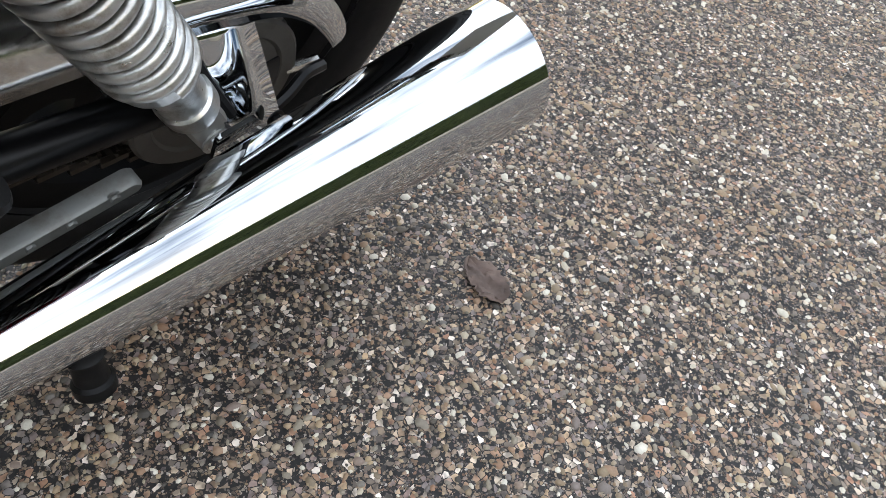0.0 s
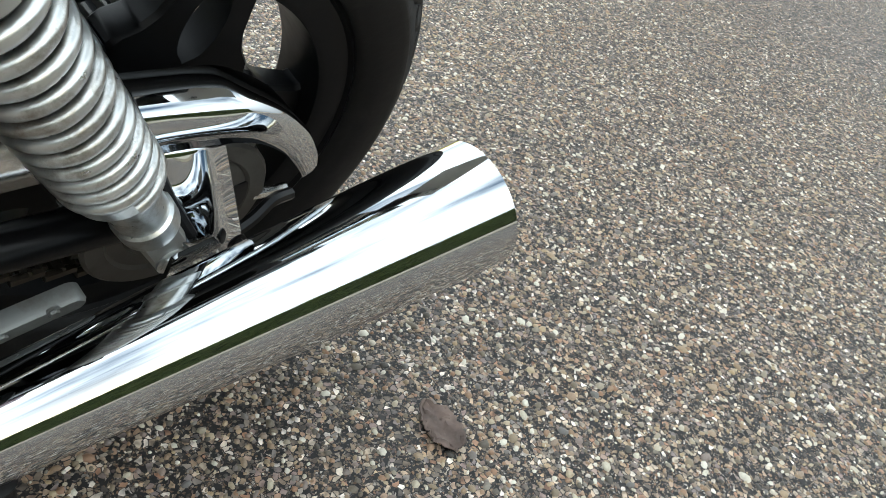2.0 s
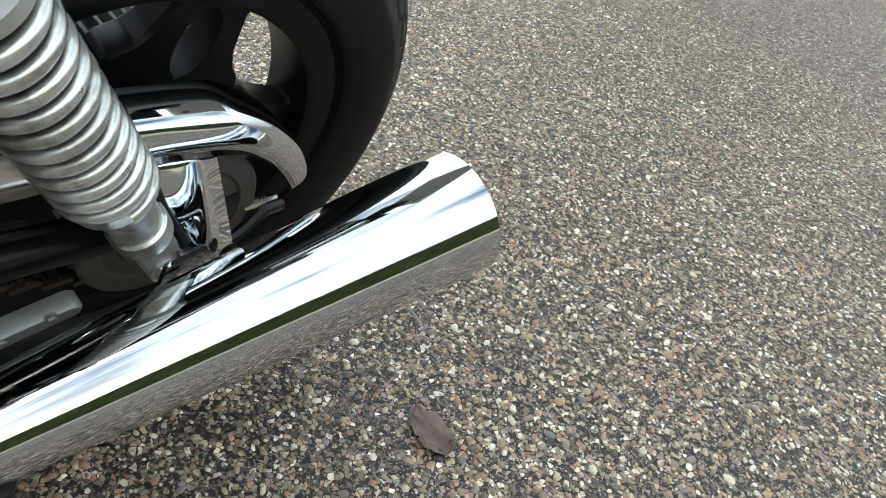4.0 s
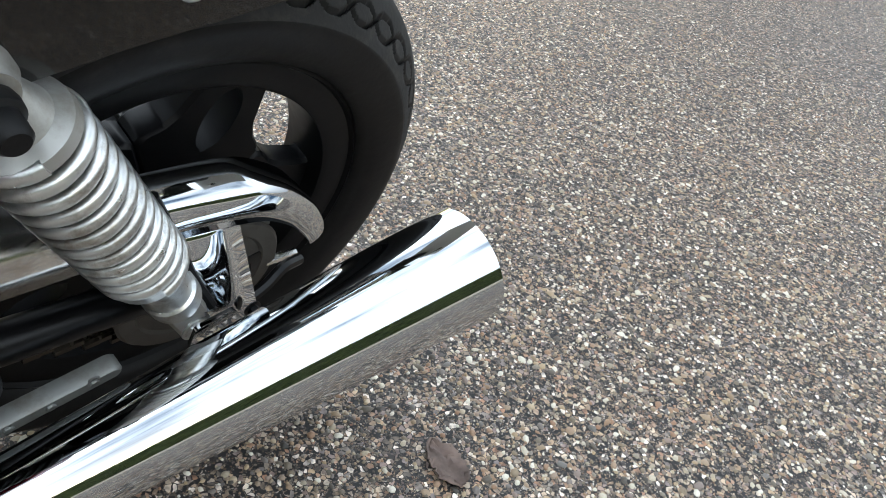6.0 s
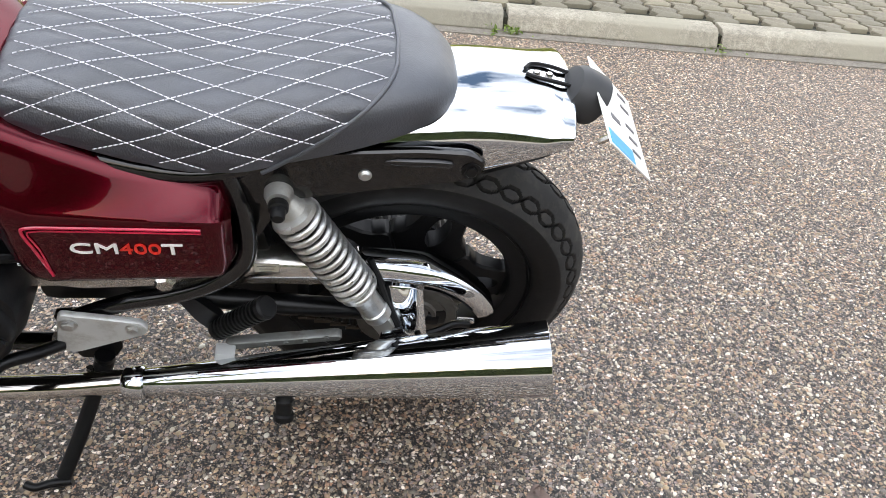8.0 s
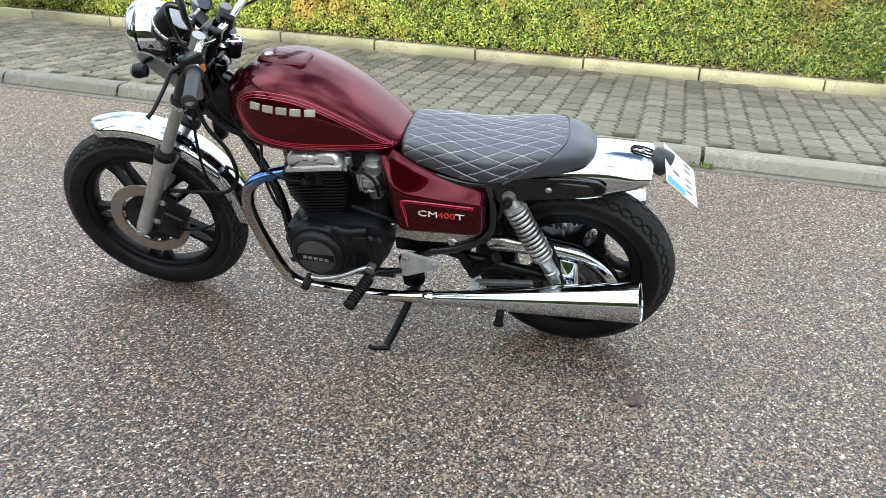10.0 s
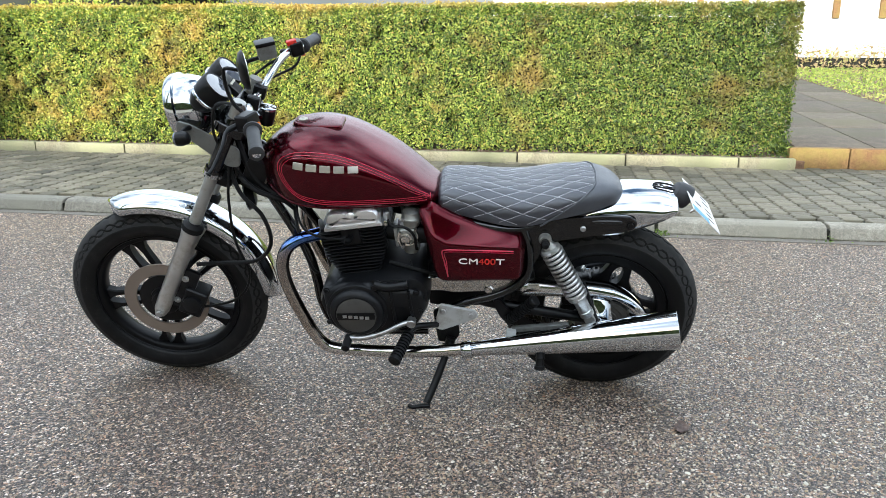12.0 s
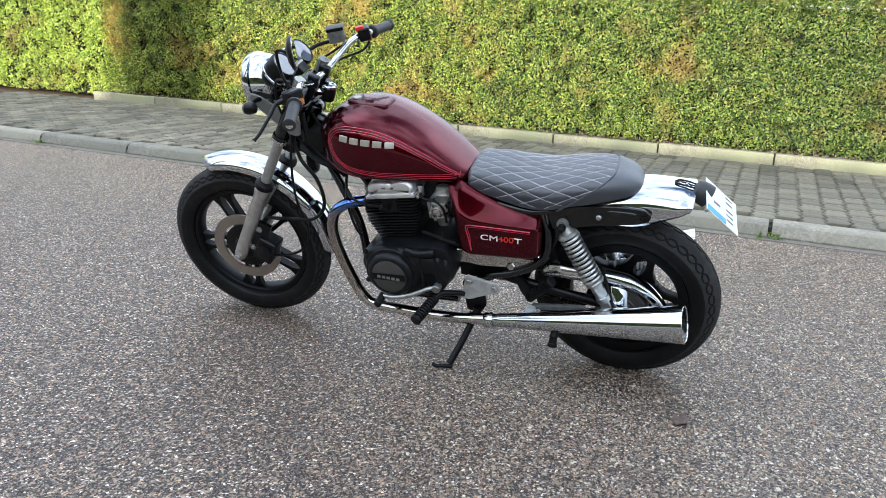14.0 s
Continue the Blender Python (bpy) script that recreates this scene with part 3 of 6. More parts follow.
def conifer(x, y, h, r, label):
    """A narrow evergreen: tapered trunk, short limbs and a ragged column of leaf sprays."""
    root = tagged(new("tree"), label, "tree")
    part("trunk", tube([(x, y, 0.0), (x + 0.03, y, h * 0.4), (x, y + 0.02, h * 0.9)], [0.13] * 8 + [0.09] * 8 + [0.03], 10), hedge_core, root, "brown trunk")
    rng = np.random.default_rng(31)
    for k in range(14):
        z = 0.8 + k * (h - 1.6) / 14
        a = k * 2.4
        part("limb", tube([(x, y, z), (x + 0.5 * r * math.cos(a), y + 0.5 * r * math.sin(a), z + 0.25), (x + 0.8 * r * math.cos(a), y + 0.8 * r * math.sin(a), z + 0.6)], 0.02, 6), hedge_core, root)
    n = 18000
    t = rng.uniform(0, 1, n)
    a = rng.uniform(0, 2 * math.pi, n)
    rad = r * np.clip(np.minimum(1.0, (1 - t) * 3.0), 0.05, 1) * np.sqrt(rng.uniform(0.15, 1, n)) * (1 + 0.15 * np.sin(5 * a + 9 * t))
    P = np.stack([x + rad * np.cos(a), y + rad * np.sin(a), 0.5 + t * (h - 0.5)], 1)
    N = np.stack([np.cos(a), np.sin(a), np.full(n, 0.4)], 1)
    lv = leaf_mass("crown", P, N, 0.07, far_leaf, "dark evergreen leaf sprays", "", seed=32)
    if "category" in lv:
        del lv["category"]
    lv.parent = root
    return root


# unseen tree, added to cast the dark band on the hedge
conifer(-8.8, -8.9, 12.0, 0.72, "unseen narrow evergreen tree added to shade the hedge")


# the motorcycle: x ahead, y to its left, z up along its own leaning plane; the origin is the rear tyre's contact
def bike_frame(psi, phi, rear):
    p, q = radians(psi), radians(phi)
    ahead = Vector((-math.cos(p), -math.sin(p), 0))
    flat = Vector((math.sin(p), -math.cos(p), 0))
    up = math.cos(q) * Vector((0, 0, 1)) + math.sin(q) * flat
    left = math.cos(q) * flat - math.sin(q) * Vector((0, 0, 1))
    at = Vector(rear) - 0.311 * up
    m = Matrix((ahead, left, up)).transposed().to_4x4()
    m.translation = at
    return m


bike = tagged(new("motorcycle"), "maroon and chrome cruiser motorcycle leaning on its side stand", "motorcycle")
bike.matrix_world = bike_frame(9.0, 16.0, (-0.028, 0.024, 0.297))

# steering: the front end is turned a little to the left about a raked axis
RAKE = radians(27.5)
STEER_AXIS = Vector((-math.sin(RAKE), 0, math.cos(RAKE)))
STEER_AT = Vector((1.392, 0, 0.304))
STEER = Matrix.Translation(STEER_AT) @ Matrix.Rotation(radians(3.0), 4, STEER_AXIS) @ Matrix.Translation(-STEER_AT)
FRONT = Vector((1.433, 0, 0.326))
FORK_UP = STEER_AXIS


def steered(bm):
    bmesh.ops.transform(bm, matrix=STEER, verts=bm.verts)
    return bm


def tread_depth(l, a, repeats, half):
    """Depth of a crossing zigzag groove pattern at l across and a round the tyre (arrays)."""
    s = a / (2 * math.pi) * repeats

    def tri(x):
        return np.abs((x % 1.0) * 2 - 1) * 2 - 1
    d = np.full(np.broadcast(l, s).shape, 1.0)
    wave = np.sin(2 * math.pi * s) * 0.75 + 0.25 * tri(s - 0.25) * -1
    for line in (0.70 * half + 0.25 * half * wave, 0.70 * half - 0.25 * half * wave, -0.70 * half + 0.25 * half * wave, -0.70 * half - 0.25 * half * wave, 0.22 * half * wave, -0.22 * half * wave):
        d = np.minimum(d, np.abs(l - line))
    return 0.0068 * np.clip(1.4 - (d / 0.0021) ** 2, 0, 1)


def tyre(name, center, radius, half, bead, repeats, parent, label, m=None):
    """A treaded tyre turned round the y axis."""
    wall = [(-0.62, bead), (-0.80, bead + 0.004), (-0.84, bead + 0.009), (-0.90, bead + 0.014), (-0.965, bead + 0.24 * (radius - bead)), (-0.992, bead + 0.36 * (radius - bead)), (-1.0, bead + 0.44 * (radius - bead)), (-0.998, bead + 0.50 * (radius - bead)), (-0.988, bead + 0.515 * (radius - bead))]
    shoulder = bead + 0.53 * (radius - bead)
    t = np.sin(np.linspace(-1.35, 1.35, 80)) / math.sin(1.35)
    y = np.concatenate([[a for a, _ in wall], 0.98 * t, [-a for a, _ in wall[::-1]]]) * half
    r = np.concatenate([[b for _, b in wall], shoulder + (radius - shoulder) * (1 - np.abs(t) ** 2.25), [b for _, b in wall[::-1]]])
    n = repeats * 44
    a = np.arange(n)[:, None] * 2 * math.pi / n
    arc = np.concatenate([[0], np.cumsum(np.hypot(np.diff(y), np.diff(r)))])
    arc -= arc[-1] / 2
    edge = -arc[len(wall)]
    deep = tread_depth(arc[None], a, repeats, edge)
    deep[:, : len(wall)] = 0
    deep[:, -len(wall):] = 0
    rr = r[None] - deep
    V = np.stack([center[0] + rr * np.cos(a), center[1] + np.broadcast_to(y[None], rr.shape), center[2] + rr * np.sin(a)], 2).reshape(-1, 3)
    w = len(y)
    k, j = np.meshgrid(np.arange(n), np.arange(w - 1), indexing="ij")
    p, q = k * w + j, ((k + 1) % n) * w + j
    ob = link_mesh(name, V.tolist(), np.stack([p, p + 1, q + 1, q], 2).reshape(-1, 4).tolist(), tyre_rubber, parent, label, angle=55)
    ob.data.materials.append(tread_rubber.m)
    high = np.maximum(deep[k, j], deep[k, j + 1]) < 0.0015
    high &= (j >= len(wall)) & (j < w - 1 - len(wall))
    ob.data.polygons.foreach_set("material_index", high.reshape(-1).astype(int).tolist())
    if m:
        ob.data.transform(m)
    return ob


# half width of a rear spoke and of the opening in it, by radius
REAR_SPOKE = [(0.04, 0.030), (0.095, 0.070), (0.105, 0.066), (0.115, 0.054), (0.13, 0.045), (0.15, 0.040), (0.168, 0.036), (0.176, 0.040), (0.19, 0.052)]


def wheel(name, center, tyre_r, half, bead, repeats, spokes, phase, slim, lip, label, m=None):
    """A cast wheel: tyre, deep rim, hub and split spokes."""
    c = Vector(center)
    root = new(name)
    root.parent = bike
    tagged(root, label)
    put = (lambda bm: (bmesh.ops.transform(bm, matrix=m, verts=bm.verts), bm)[1]) if m else (lambda bm: bm)
    tyre("tyre", center, tyre_r, half, bead, repeats, root, "black treaded rubber tyre with weathered sidewall", m)
    y = half * 0.66
    prof = [(-y, bead + 0.004), (-y - 0.003, bead - 0.002), (-y + 0.002, bead - 0.005), (-y + 0.003, bead - lip + 0.006), (-y + 0.007, bead - lip), (-y * 0.45, bead - lip - 0.004), (0, bead - lip - 0.005)]
    prof += [(-a, b) for a, b in prof[-2::-1]]
    bm = bmesh.new()
    n = 96
    rings = [[bm.verts.new(c + Vector((r * math.cos(a), h, r * math.sin(a)))) for h, r in prof] for a in (2 * math.pi * k / n for k in range(n))]
    for k in range(n):
        for j in range(len(prof) - 1):
            bm.faces.new((rings[k][j], rings[k][j + 1], rings[(k + 1) % n][j + 1], rings[(k + 1) % n][j]))
    part("rim", put(bm), wheel_black, root, "satin black cast alloy rim")
    bm = lathe(c - Vector((0, 0.062, 0)), (0, 1, 0), [(0, 0.030), (0.008, 0.052), (0.03, 0.058), (0.062, 0.060), (0.094, 0.058), (0.116, 0.052), (0.124, 0.030)], 40)
    part("hub", put(bm), black_satin, root, "black cast hub")
    r0, r1 = 0.042, bead - lip + 0.002
    for s in range(spokes):
        a0 = radians(phase) + 2 * math.pi * s / spokes
        for side in (-1, 1):
            bm = bmesh.new()
            rows = []
            for i in range(37):
                t = i / 36
                r = r0 + (r1 - r0) * t
                outer = 0.026 + 0.010 * t + 0.014 * max(0.0, t - 0.80) / 0.20
                slot = 0.0
                if slim > 0.8:
                    outer = min(0.728 * r, lerp_table(REAR_SPOKE, r)[0])
                    slot = 0.0175 * math.sqrt(max(0.0, 1 - ((r - 0.131) / 0.035) ** 2))
                else:
                    slot = 0.0175 * math.sqrt(max(0.0, 1 - ((t - 0.60) / 0.36) ** 2)) * (0.7 + 0.4 * t)
                th = 0.020 - 0.006 * t
                row = []
                for w, h in ((slot, th), (outer - 0.004, th), (outer, th - 0.004), (outer, -th + 0.004), (outer - 0.004, -th), (slot, -th)):
                    row.append(c + Vector((r * math.cos(a0) - side * w * math.sin(a0), h, r * math.sin(a0) + side * w * math.cos(a0))))
                rows.append(row)
            part("spoke", put(sheet(rows, True)), wheel_black, root)
    return root


REAR_YAW = Matrix.Rotation(radians(-2.5), 4, "Z")
rear_wheel = wheel("rear_wheel", (0, 0, 0.311), 0.311, 0.060, 0.215, 22, 5, 110.0, 1.0, 0.034, "black cast rear wheel with treaded tyre", REAR_YAW)
front_wheel = wheel("front_wheel", FRONT, 0.325, 0.050, 0.238, 24, 5, 65.0, 0.62, 0.020, "black cast front wheel with disc brake", STEER)

# moulded marks on the side walls, too worn to read
for root, c, r, y, m in ((rear_wheel, Vector((0, 0, 0.311)), 0.254, 0.0585, REAR_YAW), (front_wheel, FRONT, 0.274, 0.0488, STEER)):
    for start, count in ((62, 17), (20, 11), (205, 15)):
        bm = bmesh.new()
        for k in range(count):
            a = radians(start - k * 1.7)
            for dr, w in ((0.0, 0.0045), (-0.008, 0.003)):
                if dr and k % 5 == 4:
                    continue
                p = c + Vector(((r + dr) * math.cos(a), y - 8.0 * dr * dr, (r + dr) * math.sin(a)))
                bmesh.ops.create_cube(bm, size=1.0, matrix=Matrix.Translation(p) @ Matrix.Rotation(-a, 4, "Y") @ Matrix.Diagonal((w, 0.0016, 0.0042, 1)))
        bmesh.ops.transform(bm, matrix=m, verts=bm.verts)
        part("sidewall_mark", bm, tread_rubber, root, "worn raised marks")

# rear sprocket with teeth, axle, brake drum
bm = bmesh.new()
ring = []
for k in range(72):
    a = 2 * math.pi * k / 72
    r = 0.092 if k % 2 else 0.085
    ring.append((r * math.cos(a), 0.311 + r * math.sin(a)))
part("sprocket", slab(ring, [(0.066, 0.001), (0.068, 0), (0.073, 0), (0.075, 0.001)], 0), stay_grey, rear_wheel, "toothed steel rear sprocket")
part("carrier", lathe((0, 0.070, 0.311), (0, 1, 0), [(0, 0.072), (0.020, 0.072), (0.022, 0.082), (0.027, 0.084), (0.030, 0.081), (0.030, 0.066), (0.027, 0.063), (0.027, 0.050), (0.031, 0.047), (0.031, 0.041), (0.026, 0.038), (0.034, 0.030), (0.036, 0.018)], 48), hub_grey, rear_wheel, "dull dark grey sprocket cover")
part("brake_drum", lathe((0, -0.030, 0.311), (0, -1, 0), [(0, 0.060), (0.002, 0.090), (0.048, 0.090), (0.054, 0.080), (0.058, 0.050)], 40), black_satin, rear_wheel, "satin alloy brake drum")
for k in range(40):
    a = 2 * math.pi * k / 40
    part("drum_fin", block((0.092 * math.cos(a), -0.054, 0.311 + 0.092 * math.sin(a)), (0.014, 0.046, 0.0045), (0, -math.degrees(a), 0), 0.0008, 1), hub_grey, rear_wheel, "alloy cooling fin")
bm = rod((0, -0.13, 0.311), (0, 0.119, 0.311), 0.008)
hex_bolt(bm, (0, 0.106, 0.311), (0, 1, 0), 0.013, 0.010)
part("axle", bm, satin, rear_wheel, "steel axle with hexagon nut")
# front disc
bm = bmesh.new()
rows = []
for k in range(73):
    a = 2 * math.pi * k / 72
    rows.append([FRONT + Vector((r * math.cos(a), y, r * math.sin(a))) for r, y in ((0.100, 0.044), (0.139, 0.044), (0.140, 0.046), (0.140, 0.049), (0.139, 0.051), (0.100, 0.051), (0.100, 0.044))])
part("brake_disc", steered(sheet(rows)), disc_metal, front_wheel, "brown-grey steel brake disc")
bm = lathe(FRONT + Vector((0, 0.030, 0)), (0, 1, 0), [(0, 0.090), (0.013, 0.092), (0.016, 0.086), (0.019, 0.05), (0.042, 0.042), (0.052, 0.02)], 40)
part("disc_carrier", steered(bm), black_satin, front_wheel, "black disc carrier")
bm = rod(FRONT + Vector((0, -0.115, 0)), FRONT + Vector((0, 0.115, 0)), 0.010)
part("axle", steered(bm), fork_metal, front_wheel, "steel front axle")


# fork legs
def along(y, s, off=0.0):
    """A point s metres up the fork from the axle."""
    return FRONT + Vector((math.cos(RAKE) * off, y, math.sin(RAKE) * off)) + FORK_UP * s


for y in (0.098, -0.098):
    leg = new("fork_leg")
    leg.parent = bike
    tagged(leg, "dull grey telescopic fork leg")
    bm = add_tube(bmesh.new(), [along(y, s) for s in (-0.02, 0.0, 0.03, 0.08, 0.30, 0.325, 0.335)], [0.018, 0.024, 0.0255, 0.0255, 0.0265, 0.030, 0.029], 20)
    part("slider", steered(bm), slider_alloy, leg, "dull grey alloy fork slider")
    part("dust_seal", steered(lathe(along(y, 0.335), FORK_UP, [(0, 0.028), (0.004, 0.033), (0.022, 0.033), (0.026, 0.029), (0.034, 0.024)], 24)), rubber, leg, "black rubber dust seal")
    part("stanchion", steered(add_tube(bmesh.new(), [along(y, 0.34), along(y, 0.80)], 0.0185, 20)), fork_metal, leg)
    part("fork_cover", steered(lathe(along(y, 0.555), FORK_UP, [(0, 0.021), (0.003, 0.028), (0.018, 0.028), (0.02, 0.023), (0.19, 0.024), (0.195, 0.021)], 24)), black_gloss, leg, "gloss black upper fork tube cover")
    part("collar", steered(lathe(along(y, 0.545), FORK_UP, [(0, 0.024), (0.003, 0.0285), (0.016, 0.0285), (0.018, 0.023)], 24)), chrome, leg, "chrome collar")
    bm = steered(lathe(along(y, 0.0) + Vector((0, math.copysign(0.022, y), -0.0)), (0, math.copysign(1, y), 0), [(0, 0.016), (0.006, 0.016), (0.008, 0.011), (0.014, 0.010)], 6))
    part("axle_clamp", bm, satin, leg)
# brake caliper behind the left leg
cal = new("brake_caliper")
cal.parent = bike
tagged(cal, "black single-piston front brake caliper")
part("body", steered(block(along(0.078, 0.075, -0.085), (0.075, 0.07, 0.10), (0, -27, 0), 0.012, 3)), engine_black, cal)
part("piston_cover", steered(lathe(along(0.112, 0.075, -0.085), (0, 1, 0), [(0, 0.030), (0.010, 0.029), (0.013, 0.02)], 24)), engine_black, cal)
part("bracket", steered(block(along(0.092, 0.11, -0.045), (0.06, 0.016, 0.15), (0, -27, 0), 0.004)), engine_black, cal)
for s in (0.06, 0.15):
    part("bolt", steered(hex_bolt(bmesh.new(), along(0.100, s, -0.035), (0, 1, 0), 0.008, 0.008)), satin, cal)

# front mudguard
rows = []
for i in range(45):
    a = radians(70 + 112 * i / 44)
    end = min(i, 44 - i) / 4.0
    w = 0.064 * (1 if end >= 1 else max(0.25, math.sqrt(1 - (1 - end) ** 2)))
    row = []
    for j in range(15):
        t = -1 + 2 * j / 14
        r = 0.376 - 0.028 * abs(t) ** 2.6 - 0.012 * max(0.0, abs(t) - 0.85) / 0.15
        row.append(FRONT + Vector((r * math.cos(a), w * t, r * math.sin(a))))
    rows.append(row)
guard = thick(part("front_mudguard", steered(sheet(rows)), chrome, bike, "polished chrome front mudguard"), 0.0025)
for y in (0.070, -0.070):
    bm = slab([(-0.020, -0.050), (0.016, -0.050), (0.030, 0.010), (0.046, 0.056), (-0.034, 0.056), (-0.026, 0.010)], [(-0.003, 0.001), (-0.002, 0), (0.002, 0), (0.003, 0.001)], 0.008)
    bmesh.ops.transform(bm, matrix=Matrix.Translation(along(y, 0.285, -0.004)) @ Matrix.Rotation(-RAKE, 4, "Y"), verts=bm.verts)
    bracket = part("mudguard_bracket", steered(bm), fork_metal, bike, "dull grey mudguard bracket")
    for dz in (-0.03, 0.03):
        part("bolt", steered(hex_bolt(bmesh.new(), along(y * 1.04, 0.285 + dz, 0.006), (0, math.copysign(1, y), 0), 0.006, 0.006)), satin, bracket)

# yokes, handlebar and controls
bm = slab([(-0.05, -0.13), (0.035, -0.13), (0.045, 0.13), (-0.05, 0.13)], [(0, 0.003), (0.003, 0), (0.027, 0), (0.03, 0.003)], 0.03)
rot = Matrix.Translation(along(0, 0.70)) @ Matrix(((math.cos(RAKE), 0, -math.sin(RAKE)), (0, 1, 0), (math.sin(RAKE), 0, math.cos(RAKE)))).to_4x4() @ Matrix(((1, 0, 0, 0), (0, 0, 1, 0), (0, 1, 0, 0), (0, 0, 0, 1)))
bmesh.ops.transform(bm, matrix=rot, verts=bm.verts)
part("top_yoke", steered(bm), black_gloss, bike, "gloss black top yoke")
bm = slab([(-0.06, -0.080), (0.030, -0.080), (0.030, 0.080), (-0.06, 0.080)], [(0, 0.003), (0.003, 0), (0.025, 0), (0.028, 0.003)], 0.03)
bmesh.ops.transform(bm, matrix=Matrix.Translation(-FORK_UP * 0.19) @ rot, verts=bm.verts)
part("lower_yoke", steered(bm), black_satin, bike, "black lower yoke")
part("steering_head", lathe(along(0, 0.50, -0.045), FORK_UP, [(0, 0.03), (0.004, 0.036), (0.19, 0.034), (0.194, 0.028)], 28), black_gloss, bike, "gloss black steering head tube")
part("stem_nut", steered(lathe(along(0, 0.735, -0.045), FORK_UP, [(0, 0.024), (0.012, 0.024), (0.015, 0.019)], 6)), chrome, bike, "chrome stem nut")
for y in (0.098, -0.098):
    part("fork_cap", steered(lathe(along(y, 0.735), FORK_UP, [(0, 0.019), (0.008, 0.019), (0.011, 0.013)], 24)), black_satin, bike, "black fork top cap")
BAR = [(0.929, -0.400, 1.064), (0.950, -0.272, 1.078), (0.976, -0.225, 1.078), (1.003, -0.180, 1.064), (1.027, -0.125, 1.034), (1.040, -0.070, 1.014), (1.045, 0.0, 1.010), (1.042, 0.070, 1.014),
       (1.032, 0.130, 1.031), (1.015, 0.190, 1.054), (0.997, 0.250, 1.062), (0.974, 0.327, 1.050), (0.937, 0.450, 1.038)]
bar = new("handlebar")
bar.parent = bike
tagged(bar, "chrome swept-back handlebar with grey rubber grips")
part("tube", steered(tube(BAR, 0.011, 16)), chrome, bar, "chrome tube")
for s in (1, -1):
    a, b = (Vector((0.974, 0.327, 1.050)), Vector((0.937, 0.450, 1.038))) if s > 0 else (Vector((0.950, -0.272, 1.077)), Vector((0.929, -0.400, 1.064)))
    o = Vector((0.0, 0.026, -0.026)) if s > 0 else Vector((-0.028, 0.038, 0.0))
    prof = [(0, 0.020), (0.004, 0.024), (0.009, 0.024), (0.012, 0.0165)]
    d = (b - a).length
    prof += [(0.012 + (d - 0.022) * i / 24, 0.0165 + (0.0009 if i % 2 else 0)) for i in range(1, 25)] + [(d - 0.007, 0.0195), (d - 0.002, 0.0195), (d, 0.015)]
    part("grip", steered(lathe(a, b - a, prof, 20)), plastic, bar, "grey-black rubber grip")
    part("switch_box", steered(block(Vector((0.992, 0.272 * s, 1.084)) + o, (0.042, 0.052, 0.045), (0, 8, -25 * s), 0.010, 3)), black_satin, bar, "black switch housing")
    part("bar_clamp", steered(block((1.044, 0.045 * s, 1.012), (0.038, 0.024, 0.040), (0, -20, 0), 0.008, 3)), black_satin, bar, "black bar clamp")
    part("riser", steered(rod((1.072, 0.045 * s, 0.950), (1.048, 0.045 * s, 1.00), 0.013)), black_satin, bar)
    # lever
    bm = tube([Vector(v) + o for v in ((1.010, 0.265 * s, 1.075), (1.042, 0.29 * s, 1.066), (1.046, 0.33 * s, 1.046), (1.062, 0.380 * s, 1.010), (1.074, 0.398 * s, 0.996))], [0.008] * 8 + [0.006] * 8 + [0.005] * 8 + [0.005] * 7 + [0.0075, 0.006], 10)
    part("lever", steered(bm), black_satin, bar, "black lever")
part("kill_switch", steered(block((0.972, -0.217, 1.106), (0.030, 0.022, 0.014), (0, 8, 25), 0.004)), red_plastic, bar, "red kill switch")
part("start_button", steered(block((0.944, -0.238, 1.066), (0.012, 0.016, 0.016), (0, 8, 25), 0.004)), red_plastic, bar, "red start button")
part("choke_lever", steered(block((0.968, 0.296, 1.046), (0.012, 0.014, 0.020), (0, 8, -25), 0.004)), amber, bar, "amber switch")
res = new("brake_reservoir")
res.parent = bike
tagged(res, "grey square front brake fluid reservoir")
part("body", steered(block((1.041, -0.172, 1.094), (0.056, 0.050, 0.042), (0, 6, 20), 0.007)), stay_grey, res)
part("lid", steered(block((1.044, -0.172, 1.119), (0.060, 0.054, 0.012), (0, 6, 20), 0.004)), black_satin, res, "black lid")
# mirror on the left of the bar
mir = new("mirror")
mir.parent = bike
tagged(mir, "round black mirror on a thin black stem")
part("stem", steered(tube([(1.012, 0.258, 1.066), (1.034, 0.253, 1.09), (1.046, 0.250, 1.13), (1.047, 0.250, 1.172), (1.035, 0.252, 1.182), (1.005, 0.257, 1.178)], 0.005, 8)), black_satin, mir)
bm = lathe((0.993, 0.258, 1.177), (-0.93, -0.36, 0.06), [(-0.014, 0.008), (-0.012, 0.028), (-0.004, 0.046), (0.002, 0.050), (0.006, 0.050), (0.007, 0.047)], 36)
part("shell", steered(bm), black_satin, mir)
part("glass", steered(lathe(Vector((0.993, 0.258, 1.177)) + 0.0075 * Vector((-0.93, -0.36, 0.06)), (-0.93, -0.36, 0.06), [(0, 0.045), (0.001, 0.044)], 36)), mirror_glass, mir, "mirror glass")

